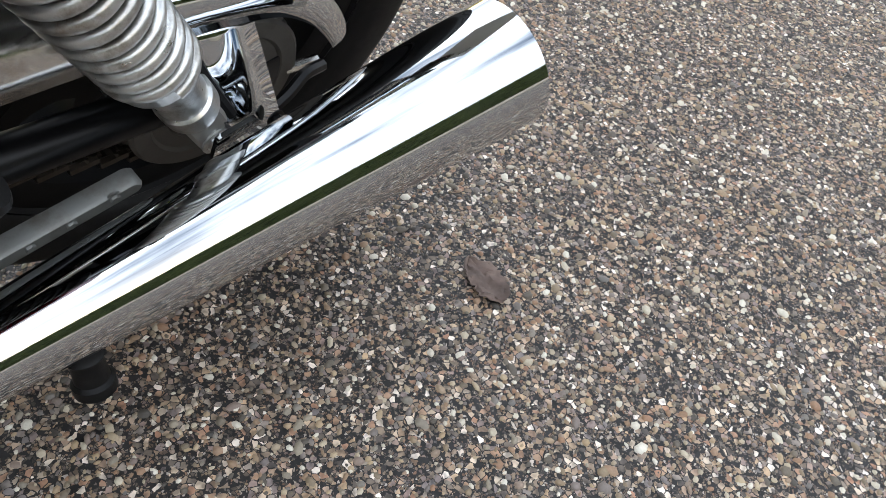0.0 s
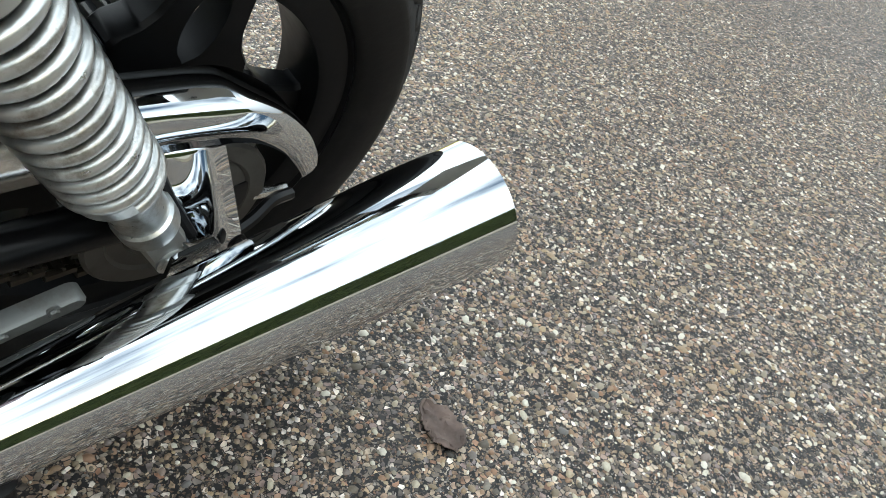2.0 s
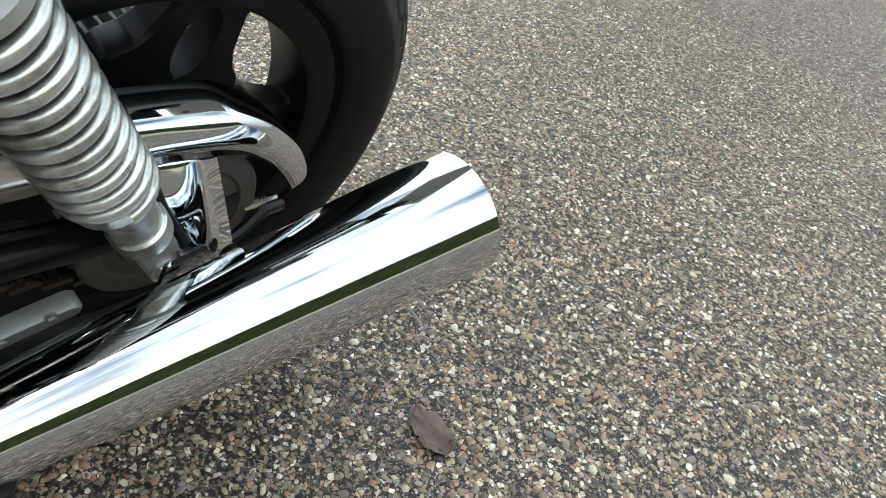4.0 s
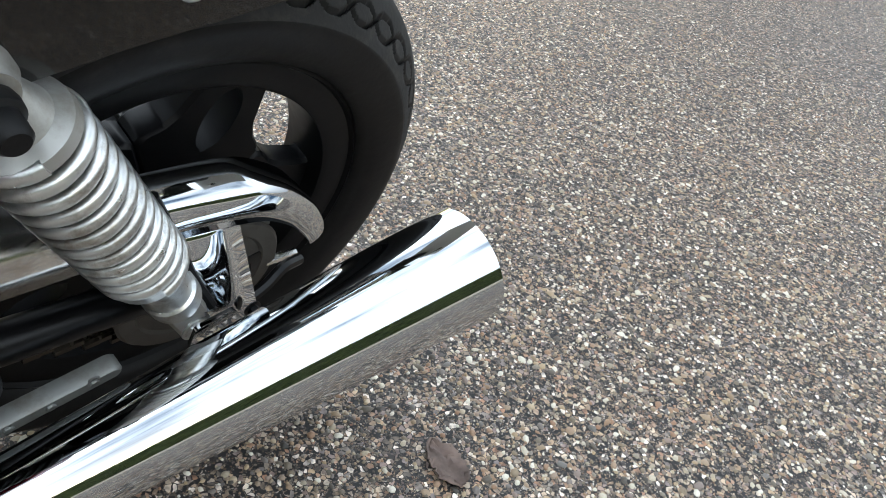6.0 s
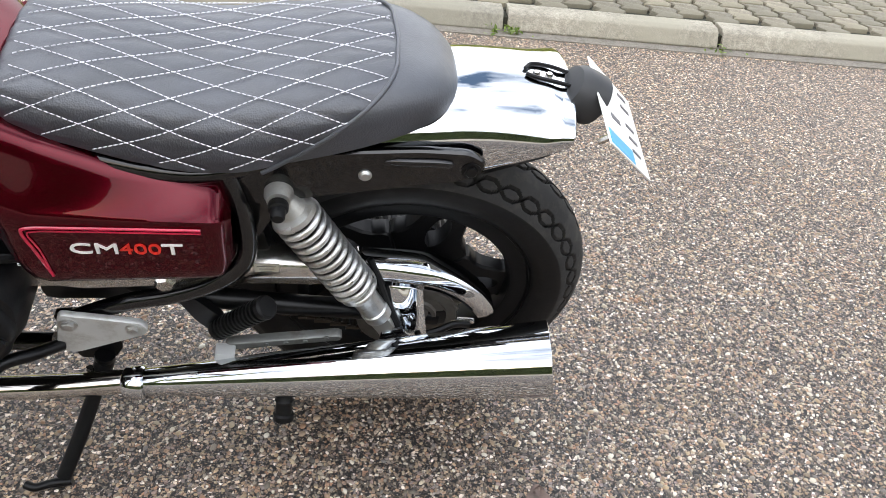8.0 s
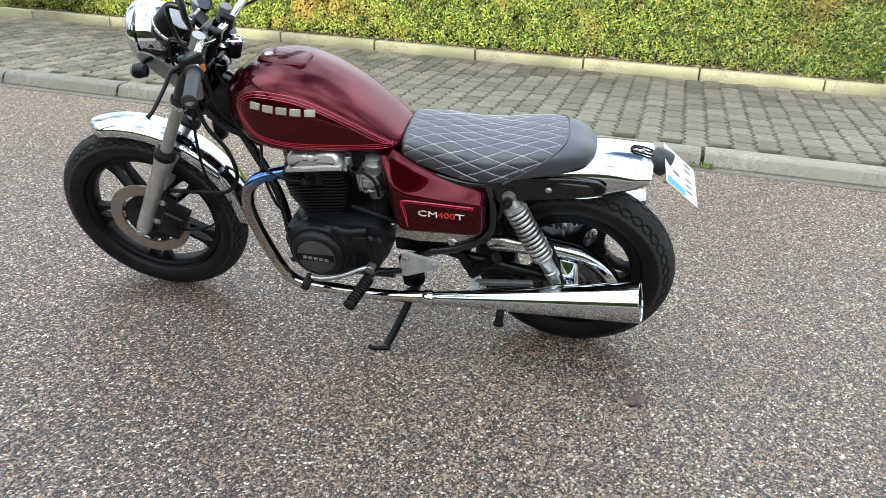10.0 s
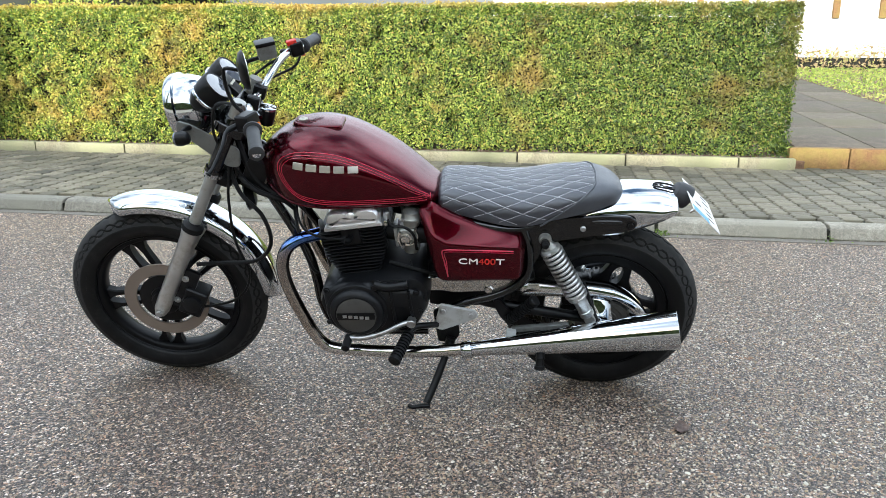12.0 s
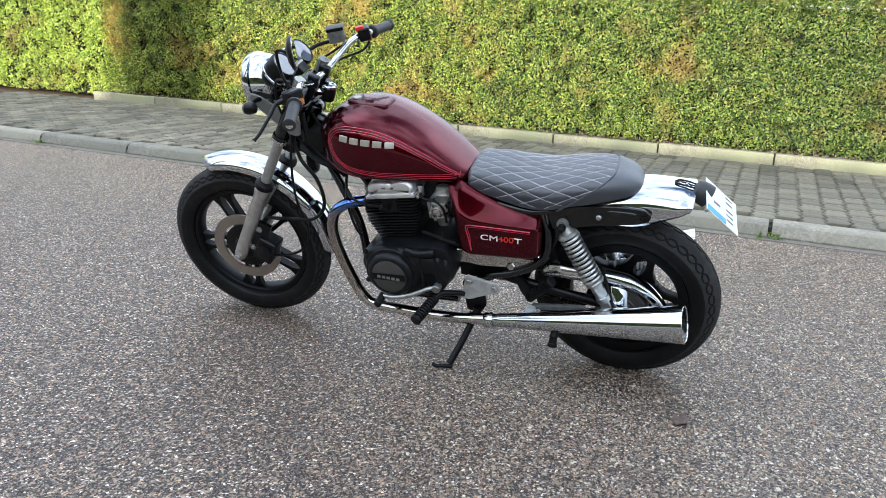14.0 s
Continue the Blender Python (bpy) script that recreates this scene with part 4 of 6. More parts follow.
# gauges
for y, nm in ((0.068, "speedometer"), (-0.068, "rev_counter")):
    g = new("gauge")
    g.parent = bike
    tagged(g, "round gauge in a black cup with chrome ring")
    ax = Vector((-0.76, 0, 0.65)).normalized()
    at = Vector((1.198, y, 1.012))
    part("cup", steered(lathe(at, ax, [(0, 0.022), (0.010, 0.032), (0.030, 0.041), (0.056, 0.045), (0.080, 0.046)], 40)), black_satin, g)
    part("ring", steered(lathe(at + ax * 0.036, ax, [(0, 0.0445), (0.002, 0.0480), (0.008, 0.0480), (0.010, 0.0455)], 40)), chrome, g, "chrome ring")
    part("bezel", steered(lathe(at + ax * 0.060, ax, [(0, 0.0460), (0.03, 0.0465), (0.036, 0.0440), (0.034, 0.039)], 40)), black_satin, g)
    part("dial_glass", steered(lathe(at + ax * 0.092, ax, [(0, 0.040), (0.002, 0.039), (0.0035, 0.022), (0.004, 0.0)], 40)), glass_dial, g, "glass over a dark dial")
part("warning_panel", steered(block((1.114, 0, 1.050), (0.070, 0.050, 0.018), (0, -48, 0), 0.004)), black_satin, bike, "black panel of warning lamps")
for y in (-0.015, -0.005, 0.005, 0.015):
    part("warning_lamp", steered(tube([(1.108, y, 1.056), (1.1045, y, 1.059)], 0.0040, 12, straight=True)), sticker_mat, bike, "pale warning lamp")

# headlamp, brackets, indicators
lamp = new("headlamp")
lamp.parent = bike
tagged(lamp, "round chrome headlamp")
ax = Vector((0.985, 0, -0.17)).normalized()
HL = Vector((1.170, 0, 0.998))
part("shell", steered(lathe(HL, ax, [(0, 0.03), (0.006, 0.055), (0.025, 0.080), (0.055, 0.092), (0.085, 0.094)], 48)), chrome, lamp, "chrome bowl")
part("bezel", steered(lathe(HL + ax * 0.08, ax, [(0, 0.095), (0.004, 0.101), (0.020, 0.101), (0.030, 0.096), (0.033, 0.088)], 48)), chrome, lamp, "chrome bezel")
part("lens", steered(lathe(HL + ax * 0.108, ax, [(0, 0.089), (0.004, 0.080), (0.012, 0.05), (0.016, 0.0)], 48)), lamp_glass, lamp, "ribbed clear lens")
for s in (1, -1):
    bm = slab([(1.090, 0.842), (1.125, 0.842), (1.255, 0.955), (1.250, 0.985), (1.215, 0.975), (1.085, 0.895)], [(0.104 * s, 0.001), (0.105 * s, 0), (0.110 * s, 0), (0.111 * s, 0.001)], 0.012)
    part("headlamp_bracket", steered(bm), stay_grey, bike, "dull grey metal headlamp bracket")
    ind = new("indicator")
    ind.parent = bike
    tagged(ind, "small black indicator lamp")
    part("stalk", steered(tube([(1.215, 0.108 * s, 0.965), (1.222, 0.135 * s, 0.968), (1.222, 0.165 * s, 0.965)], 0.008, 10)), black_satin, ind)
    part("body", steered(lathe((1.195, 0.175 * s, 0.962), (1, 0, -0.1), [(0, 0.008), (0.006, 0.017), (0.022, 0.021), (0.036, 0.020)], 20)), black_satin, ind)
    part("lens", steered(lathe((1.231, 0.175 * s, 0.9585), (1, 0, -0.1), [(0, 0.0195), (0.006, 0.018), (0.010, 0.010)], 20)), glass_dial, ind, "dark smoked lens")
ign = part("ignition_switch", steered(lathe((1.030, -0.012, 0.925), (-0.25, 0, 1), [(0, 0.020), (0.03, 0.024), (0.046, 0.024), (0.050, 0.020)], 28)), black_satin, bike, "round black ignition switch")
part("ring", steered(lathe((1.0185, -0.012, 0.971), (-0.25, 0, 1), [(0, 0.0245), (0.006, 0.0245), (0.008, 0.018)], 28)), chrome, ign, "chrome ring")
part("horn", steered(lathe((1.085, 0.02, 0.705), (0.95, 0.25, -0.1), [(0, 0.02), (0.006, 0.034), (0.022, 0.042), (0.030, 0.044), (0.034, 0.040), (0.033, 0.02)], 32)), black_satin, bike, "round black horn")

# fuel tank
TANK = [(1.048, 0.020, 0.818, 0.845), (1.036, 0.062, 0.795, 0.872), (1.005, 0.108, 0.772, 0.900), (0.965, 0.145, 0.752, 0.924), (0.92, 0.166, 0.739, 0.940), (0.86, 0.176, 0.733, 0.945),
        (0.79, 0.173, 0.731, 0.932), (0.72, 0.162, 0.730, 0.902), (0.65, 0.146, 0.728, 0.861), (0.59, 0.127, 0.726, 0.815), (0.545, 0.108, 0.723, 0.776), (0.515, 0.082, 0.722, 0.754), (0.503, 0.045, 0.724, 0.744)]
SIDE = [(0.0, 0.0), (0.45, 0.0), (0.80, 0.005), (0.93, 0.045), (0.985, 0.16), (1.0, 0.34), (0.985, 0.52), (0.935, 0.68), (0.82, 0.82), (0.62, 0.92), (0.34, 0.98), (0.0, 1.0)]


TANK_FINE = [tuple(v) for v in smooth_line([Vector(r).to_4d() if len(r) == 3 else Vector(r) for r in TANK], 5)]
SIDE_FINE = [(v.x, v.y) for v in smooth_line([Vector((a, b, 0)) for a, b in SIDE], 4)]


def tank_side(x, z):
    """How far the tank's skin lies from the middle at x, z."""
    w, lo, hi = lerp_table(TANK_FINE, x)
    n = min(max((z - lo) / (hi - lo), 0.0), 1.0)
    best = 0.0
    for (a, b), (c, d) in zip(SIDE_FINE, SIDE_FINE[1:]):
        if b <= n <= d and d > b:
            best = max(best, a + (c - a) * (n - b) / (d - b))
    return w * best


tank = new("fuel_tank")
tank.parent = bike
tagged(tank, "glossy maroon teardrop fuel tank with red pinstripes")
rows = []
for x, w, lo, hi in TANK_FINE:
    half = [(x, w * a, lo + (hi - lo) * b) for a, b in SIDE_FINE]
    rows.append(half + [(px, -py, pz) for px, py, pz in half[-2:0:-1]])
part("shell", sheet(rows, True), paint, tank, "glossy maroon metallic paint")
# seam flange along the lower edge
bm = bmesh.new()
for s in (1, -1):
    line = [(x, s * w * 0.90, lo + 0.004) for x, w, lo, hi in TANK_FINE[8:-4]]
    add_tube(bm, line, 0.004, 8)
part("seam", bm, paint, tank)
# filler flap and lock
turn = Matrix.Translation((0.862, 0, 0.9275)) @ Matrix.Rotation(radians(-2.0), 4, "Y") @ Matrix(((1, 0, 0, 0), (0, 0, 1, 0), (0, 1, 0, 0), (0, 0, 0, 1)))
FLAP = [(0.024, -0.052), (0.078, -0.034), (0.078, 0.034), (0.024, 0.052), (-0.070, 0.048), (-0.070, -0.048)]
bm = slab(FLAP, [(-0.012, -0.003), (0.004, -0.003), (0.006, 0.0)], 0.022)
bmesh.ops.transform(bm, matrix=turn, verts=bm.verts)
part("gasket", bm, rubber, tank, "black rubber gasket")
bm = slab(FLAP, [(0.004, 0.0), (0.012, 0.0), (0.016, 0.003), (0.0175, 0.010)], 0.022)
bmesh.ops.transform(bm, matrix=turn, verts=bm.verts)
flap = part("filler_flap", bm, paint, tank, "maroon filler flap")
part("lock", lathe((0.912, 0.004, 0.9462), (-0.03, 0, 1), [(0, 0.013), (0.003, 0.013), (0.005, 0.010)], 24), badge_metal, flap, "bright round lock")
# pinstripes: two nested loops each side
for s in (1, -1):
    for k, d in enumerate((0.0, 0.007, 0.013)):
        loop = [(0.545, 0.742 + d), (0.70, 0.748 + d), (0.82, 0.752 + d), (0.895, 0.765 + d), (0.940 - d, 0.798), (0.966 - d, 0.842), (0.957 - d, 0.877 - d * 0.6), (0.915, 0.899 - d), (0.86, 0.903 - d), (0.79, 0.893 - d), (0.72, 0.866 - d), (0.64, 0.822 - d), (0.585, 0.785 - d), (0.540, 0.754 - d * 0.3), (0.536, 0.744 + d)]
        line = []
        for v in smooth_line([Vector((a, b, 0)) for a, b in loop], 8):
            line.append((v.x, s * (tank_side(v.x, v.y) + 0.0002), v.y))
        part("pinstripe", add_tube(bmesh.new(), line, 0.0012 if k == 0 else 0.0008, 6), red_line, tank, "thin red pinstripe")
    # maker's badge as plain raised blocks
    for i in range(5):
        x, z = 0.901 - i * 0.0385, 0.868 - i * 0.0030
        tilt = math.degrees(math.atan2(tank_side(x, z - 0.01) - tank_side(x, z + 0.01), 0.02))
        yaw = math.degrees(math.atan2(tank_side(x + 0.01, z) - tank_side(x - 0.01, z), 0.02))
        part("badge", block((x, s * (tank_side(x, z) + 0.0005), z), (0.030, 0.006, 0.020), (s * tilt, -4, s * yaw), 0.0026, 3), badge_metal, tank, "plain bright metal badge block")

# seat
SEAT = [(0.514, 0.088, 0.708, 0.758), (0.502, 0.108, 0.702, 0.770), (0.46, 0.116, 0.695, 0.772), (0.40, 0.126, 0.682, 0.770), (0.32, 0.134, 0.667, 0.763), (0.25, 0.138, 0.668, 0.764), (0.18, 0.137, 0.688, 0.774),
        (0.11, 0.128, 0.702, 0.785), (0.05, 0.112, 0.714, 0.788), (0.005, 0.088, 0.722, 0.776), (-0.022, 0.058, 0.728, 0.758), (-0.032, 0.025, 0.734, 0.745)]
SEAT_FINE = [tuple(v) for v in smooth_line([Vector(r) for r in SEAT], 14)]
seat = new("seat")
seat.parent = bike
tagged(seat, "black vinyl seat quilted in diamonds with white stitching")


def seat_half(w, lo, hi, n=48):
    """One half of a seat section from the middle of the top down the side, evenly along its length."""
    h = hi - lo
    pts = [(w * math.sin(a) ** 0.62, lo + h * (1 - (1 - math.cos(a) ** 0.55) * 0.92)) for a in (math.pi / 2 * k / 60 for k in range(61))]
    pts = [(y, z) for y, z in pts]
    ln = [0.0]
    for (a, b), (c, d) in zip(pts, pts[1:]):
        ln.append(ln[-1] + math.hypot(c - a, d - b))
    out = []
    for k in range(n):
        out.append((np.interp(ln[-1] * k / (n - 1), ln, [p[0] for p in pts]), np.interp(ln[-1] * k / (n - 1), ln, [p[1] for p in pts]), ln[-1] * k / (n - 1)))
    return out


def quilt_edge(z, lo, hi):
    """Where along the seat the piping runs at this height."""
    n = (z - lo) / (hi - lo)
    return 0.215 - 0.165 * min(1.0, max(0.0, n)) ** 0.8


def quilt(x, s):
    """0 on a quilting line, 1 in the middle of a diamond, for x along and s across."""
    a, b = (x - 0.067) / 0.10 + s / 0.039, (x - 0.067) / 0.10 - s / 0.039
    return min(abs((a + 0.5) % 1 - 0.5), abs((b + 0.5) % 1 - 0.5)) * 2


seat_rows = []
for x, w, lo, hi in SEAT_FINE:
    half = seat_half(w, lo, hi)
    row = []
    for side in (1, -1):
        seq = half if side == 1 else half[:0:-1]
        for y, z, s in (seq[::-1] if side == 1 else seq[::-1]):
            edge = quilt_edge(z, lo, hi)
            puff = 0.0
            if x > edge:
                q = quilt(x, s)
                puff = 0.0030 * (min(1.0, q / 0.6) ** 0.7 - 0.8)
            row.append(Vector((x, side * y, z + 0.0)) + Vector((0, side * puff * y / max(w, 0.01), puff * (1 - 0.5 * y / max(w, 0.01)))))
    seat_rows.append(row)
part("cover", sheet(seat_rows, True), leather, seat, "black grained vinyl, diamond quilted", angle=60)


def seat_at(x, s):
    w, lo, hi = lerp_table(SEAT_FINE, x)
    half = seat_half(w, lo, hi, 40)
    y = float(np.interp(abs(s), [p[2] for p in half], [p[0] for p in half]))
    z = float(np.interp(abs(s), [p[2] for p in half], [p[1] for p in half]))
    return Vector((x, math.copysign(y, s), z)), z > lo + 0.012 and abs(s) < half[-1][2] * 0.97 and x > quilt_edge(z, lo, hi) + 0.003 and x < 0.503


bm = bmesh.new()
for sign in (1, -1):
    for k in range(-6, 12):
        step = 0.0
        s = -0.20
        while s < 0.20:
            x = 0.067 + 0.10 * (k - sign * s / 0.039)
            x2 = 0.067 + 0.10 * (k - sign * (s + 0.0019) / 0.039)
            if 0.03 < x < 0.50 and 0.03 < x2 < 0.50:
                a, ok = seat_at(x, s)
                b, ok2 = seat_at(x2, s + 0.0019)
                if ok and ok2:
                    lift = Vector((0, 0.0016 * math.copysign(abs(a.y) / 0.13, a.y), 0.0008))
                    add_tube(bm, [a + lift, (a + b) / 2 + lift * 1.4, b + lift], [0.0005, 0.0008, 0.0005], 4)
            s += 0.0025
st = part("stitching", bm, thread, seat, "white quilting stitches")
tagged(st, kind="stuff")
# piping between the quilted top and the plain tail
line = []
for side in (1, -1):
    seg = []
    for k in range(40):
        t = k / 39
        x = 0.213
        for _ in range(12):
            w, lo, hi = lerp_table(SEAT_FINE, x)
            z = lo + (hi - lo) * t
            x = 0.5 * x + 0.5 * quilt_edge(z, lo, hi)
        half = seat_half(w, lo, hi, 60)
        y = float(np.interp(z, [p[1] for p in half][::-1], [p[0] for p in half][::-1]))
        seg.append(Vector((x, side * y, z)) + Vector((0, side * 0.001, 0.001)))
    line = line + seg if side == 1 else line + seg[::-1]
part("piping", add_tube(bmesh.new(), line, 0.0027, 8), leather, seat, "black piping")
base = part("base", slab([(0.50, -0.085), (0.40, -0.105), (0.25, -0.115), (0.05, -0.09), (0.0, -0.05), (0.0, 0.05), (0.05, 0.09), (0.25, 0.115), (0.40, 0.105), (0.50, 0.085)], [(0, 0), (0.02, 0)], 0.02), black_satin, seat, "black seat base")
base.data.transform(Matrix(((1, 0, 0, 0), (0, 0, 1, 0), (0, 1, 0, 0.668), (0, 0, 0, 1))))

# side covers
COVER_TOP = [(0.256, 0.634), (0.272, 0.646), (0.39, 0.676), (0.47, 0.706), (0.52, 0.733), (0.545, 0.737), (0.566, 0.728)]
COVER_LOW = [(0.256, 0.532), (0.268, 0.512), (0.285, 0.506), (0.490, 0.495), (0.508, 0.502), (0.522, 0.530), (0.548, 0.630), (0.566, 0.700)]
COVER_CREASE = [(0.256, 0.606), (0.272, 0.622), (0.490, 0.628), (0.525, 0.650), (0.566, 0.716)]
for s in (1, -1):
    cov = new("side_cover")
    cov.parent = bike
    tagged(cov, "glossy maroon side cover with red pinstripe")
    rows = []
    for k in range(49):
        x = 0.256 + 0.310 * k / 48
        top, low, crease = lerp_table(COVER_TOP, x)[0], lerp_table(COVER_LOW, x)[0], lerp_table(COVER_CREASE, x)[0]
        ends = 0.022 * max(0.0, 1 - (x - 0.256) / 0.022) ** 2 + 0.045 * max(0.0, (x - 0.515) / 0.051) ** 1.3
        row = [(x, s * (0.120 - ends), low + 0.004)]
        for t in (0.0, 0.012, 0.03, 0.06, 0.12, 0.25, 0.45, 0.65, 0.82, 0.92, 1.0):
            row.append((x, s * (0.1755 - ends - 0.014 * max(0.0, 1 - t / 0.10) ** 2 - 0.0025 * max(0.0, (t - 0.8) / 0.2) ** 2), low + (crease - low) * t))
        for t in (0.06, 0.14, 0.26, 0.4, 0.55, 0.7, 0.84, 0.93, 1.0):
            row.append((x, s * (0.173 - ends - 0.046 * t ** 0.85 - 0.010 * max(0.0, (t - 0.8) / 0.2) ** 2), crease + (top - crease) * t))
        row.append((x, s * 0.095, top - 0.006))
        rows.append(row)
    part("panel", sheet(rows), paint, cov, "glossy maroon paint", angle=50)
    for d in (0.0, 0.006):
        line = [(0.482 + d * 0, 0.178 * s - 0.001 * s, 0.520), (0.492 - d, 0.1768 * s, 0.570), (0.499 - d, 0.1768 * s, 0.602 - d * 0.5), (0.490 - d, 0.1768 * s, 0.612 - d), (0.44, 0.1768 * s, 0.613 - d), (0.290, 0.1768 * s, 0.612 - d)]
        part("pinstripe", tube(line, 0.0021 if d == 0 else 0.0012, 6), red_line, cov, "thin red pinstripe")
    if s == 1:
        def spot(x, z, y=0.1765):
            return Matrix(((-1, 0, 0, x), (0, 0, 1, y), (0, 1, 0, z), (0, 0, 0, 1)))
        lettering("CM", 0.027, 0.056, 0.0012, spot(0.450, 0.566), white_paint, cov, "lettering", "white model letters")
        lettering("400", 0.027, 0.050, 0.0012, spot(0.392, 0.566), red_plastic, cov, "lettering", "red model numerals")
        lettering("T", 0.027, 0.026, 0.0012, spot(0.341, 0.566), white_paint, cov, "lettering", "white model letter")

# engine
eng = new("engine")
eng.parent = bike
tagged(eng, "black air-cooled twin-cylinder engine with polished head cover")
CASE = [(0.866, 0.468), (0.832, 0.500), (0.69, 0.520), (0.565, 0.526), (0.533, 0.470), (0.55, 0.385), (0.60, 0.335), (0.70, 0.300), (0.80, 0.300), (0.86, 0.36), (0.880, 0.43)]
part("crankcase", slab(CASE, [(-0.200, 0.03), (-0.190, 0.008), (-0.165, 0), (0.165, 0), (0.190, 0.008), (0.200, 0.03)], 0.04), engine_black, eng, "matt black crankcase")
part("side_casing", slab([(0.862, 0.470), (0.80, 0.508), (0.715, 0.508), (0.690, 0.488), (0.605, 0.492), (0.556, 0.482), (0.548, 0.42), (0.575, 0.36), (0.66, 0.325), (0.78, 0.312), (0.848, 0.35)], [(0.17, 0), (0.196, 0), (0.208, 0.006), (0.213, 0.016)], 0.018), engine_black, eng, "matt black side casing")
part("casing_ring", lathe((0.757, 0.190, 0.412), (0, 1, 0), [(0, 0.096), (0.018, 0.096), (0.025, 0.092), (0.028, 0.084)], 56), engine_black, eng)
for a, b in (((0.655, 0.4880), (0.640, 0.365)), ((0.690, 0.486), (0.668, 0.455)), ((0.60, 0.487), (0.585, 0.375))):
    part("casing_rib", add_tube(bmesh.new(), [(a[0], 0.211, a[1]), (b[0], 0.214, b[1])], 0.005, 8), engine_black, eng)
part("breather_pipe", tube([(0.66, 0.150, 0.552), (0.60, 0.152, 0.535), (0.555, 0.150, 0.520), (0.52, 0.13, 0.50)], 0.006, 8), rubber, eng, "black breather pipe")
part("oil_gallery", tube([(0.70, 0.205, 0.505), (0.66, 0.210, 0.500), (0.60, 0.205, 0.508)], 0.014, 12), engine_black, eng)
cover = part("generator_cover", lathe((0.757, 0.195, 0.412), (0, 1, 0), [(0, 0.084), (0.027, 0.083), (0.036, 0.078), (0.042, 0.070), (0.044, 0.064), (0.041, 0.060)], 56), engine_black, eng, "round matt black generator cover")
part("badge_disc", lathe((0.757, 0.232, 0.412), (0, 1, 0), [(0, 0.061), (0.006, 0.061), (0.008, 0.058)], 48), hub_grey, cover, "dull alloy disc")
part("badge_band", block((0.757, 0.2405, 0.412), (0.116, 0.004, 0.024), (0, 3, 0), 0.001), black_satin, cover, "black band")
for i in range(5):
    part("badge", block((0.791 - i * 0.017, 0.2430, 0.412 - i * 0.0009), (0.012, 0.003, 0.010), (0, 3, 0), 0.0008), satin, cover, "plain raised block")
part("shaft_cover", lathe((0.625, 0.195, 0.395), (0, 1, 0), [(0, 0.048), (0.012, 0.046), (0.018, 0.038)], 32), engine_black, eng)
for x, z in ((0.845, 0.485), (0.70, 0.497), (0.575, 0.485), (0.565, 0.42), (0.60, 0.355), (0.845, 0.37)):
    part("bolt", hex_bolt(bmesh.new(), (x, 0.212, z), (0, 1, 0), 0.007, 0.006), engine_black, eng)
# cylinder, head and cover lean forward a little; built upright, then turned
LEAN = Matrix.Translation((0.750, 0, 0.50)) @ Matrix.Rotation(radians(8.5), 4, "Y")


def leaned(bm):
    bmesh.ops.transform(bm, matrix=LEAN, verts=bm.verts)
    return bm


UP = Matrix(((1, 0, 0, 0), (0, 0, 1, 0), (0, 1, 0, 0), (0, 0, 0, 1)))


def fin_plate(w, l, z, t=0.0034, mid=0.0):
    bm = slab([(mid - w, -l), (mid + w, -l), (mid + w, l), (mid - w, l)], [(0, 0), (t * 0.85, 0), (t, 0.0008)], 0.018)
    bmesh.ops.transform(bm, matrix=Matrix.Translation((0, 0, z)) @ UP, verts=bm.verts)
    return leaned(bm)


cyl = part("cylinder", leaned(block((0, 0, 0.065), (0.116, 0.262, 0.15), (0, 0, 0), 0.015)), engine_black, eng, "black finned cylinder block")
for i in range(9):
    part("fin", fin_plate(0.066 + 0.030 * min(1.0, i / 6), 0.150, 0.012 + i * 0.0108), engine_black, cyl)
head = part("cylinder_head", leaned(block((0, 0, 0.135), (0.150, 0.270, 0.085), (0, 0, 0), 0.012)), engine_black, eng, "black cylinder head")
for i in range(5):
    for mid, w in ((0.062, 0.036), (-0.062, 0.036)):
        part("fin", fin_plate(w, 0.150, 0.110 + i * 0.0108, 0.0034, mid), engine_black, head)
part("plug_recess", leaned(block((0.004, 0, 0.132), (0.060, 0.284, 0.062), (0, 0, 0), 0.014)), engine_black, head)
for s in (1, -1):
    for a in (-0.060, 0.026):
        part("head_bolt", leaned(hex_bolt(bmesh.new(), (a, 0.136 * s, 0.168), (0, s, 0), 0.006, 0.012)), satin, head)
HUMP = [(0.066, 0.171), (0.064, 0.205), (0.054, 0.222), (0.036, 0.227), (0.004, 0.226), (-0.006, 0.219), (-0.024, 0.219), (-0.034, 0.226), (-0.070, 0.226), (-0.090, 0.219), (-0.099, 0.200), (-0.098, 0.171)]
part("head_cover", leaned(slab(HUMP, [(-0.158, 0.020), (-0.155, 0.008), (-0.146, 0.001), (-0.140, 0), (0.140, 0), (0.146, 0.001), (0.155, 0.008), (0.158, 0.020)], 0.012)), polished, eng, "polished alloy head cover with two humps")
part("cover_flange", leaned(block((-0.016, 0, 0.173), (0.176, 0.322, 0.010), (0, 0, 0), 0.003)), polished, eng, "polished cover flange")
part("cover_boss", leaned(lathe((-0.015, 0.140, 0.205), (0, 1, 0), [(0, 0.014), (0.014, 0.014), (0.018, 0.010), (0.020, 0.0)], 20)), polished, eng)
for y in (0.10, -0.10):
    part("cover_bolt", leaned(hex_bolt(bmesh.new(), (-0.015, y, 0.218), (0, 0, 1), 0.008, 0.010)), satin, eng)
part("plug_cap", tube([(0.775, 0.138, 0.628), (0.775, 0.168, 0.632), (0.787, 0.182, 0.645)], 0.010, 10), rubber, eng, "black spark plug cap")
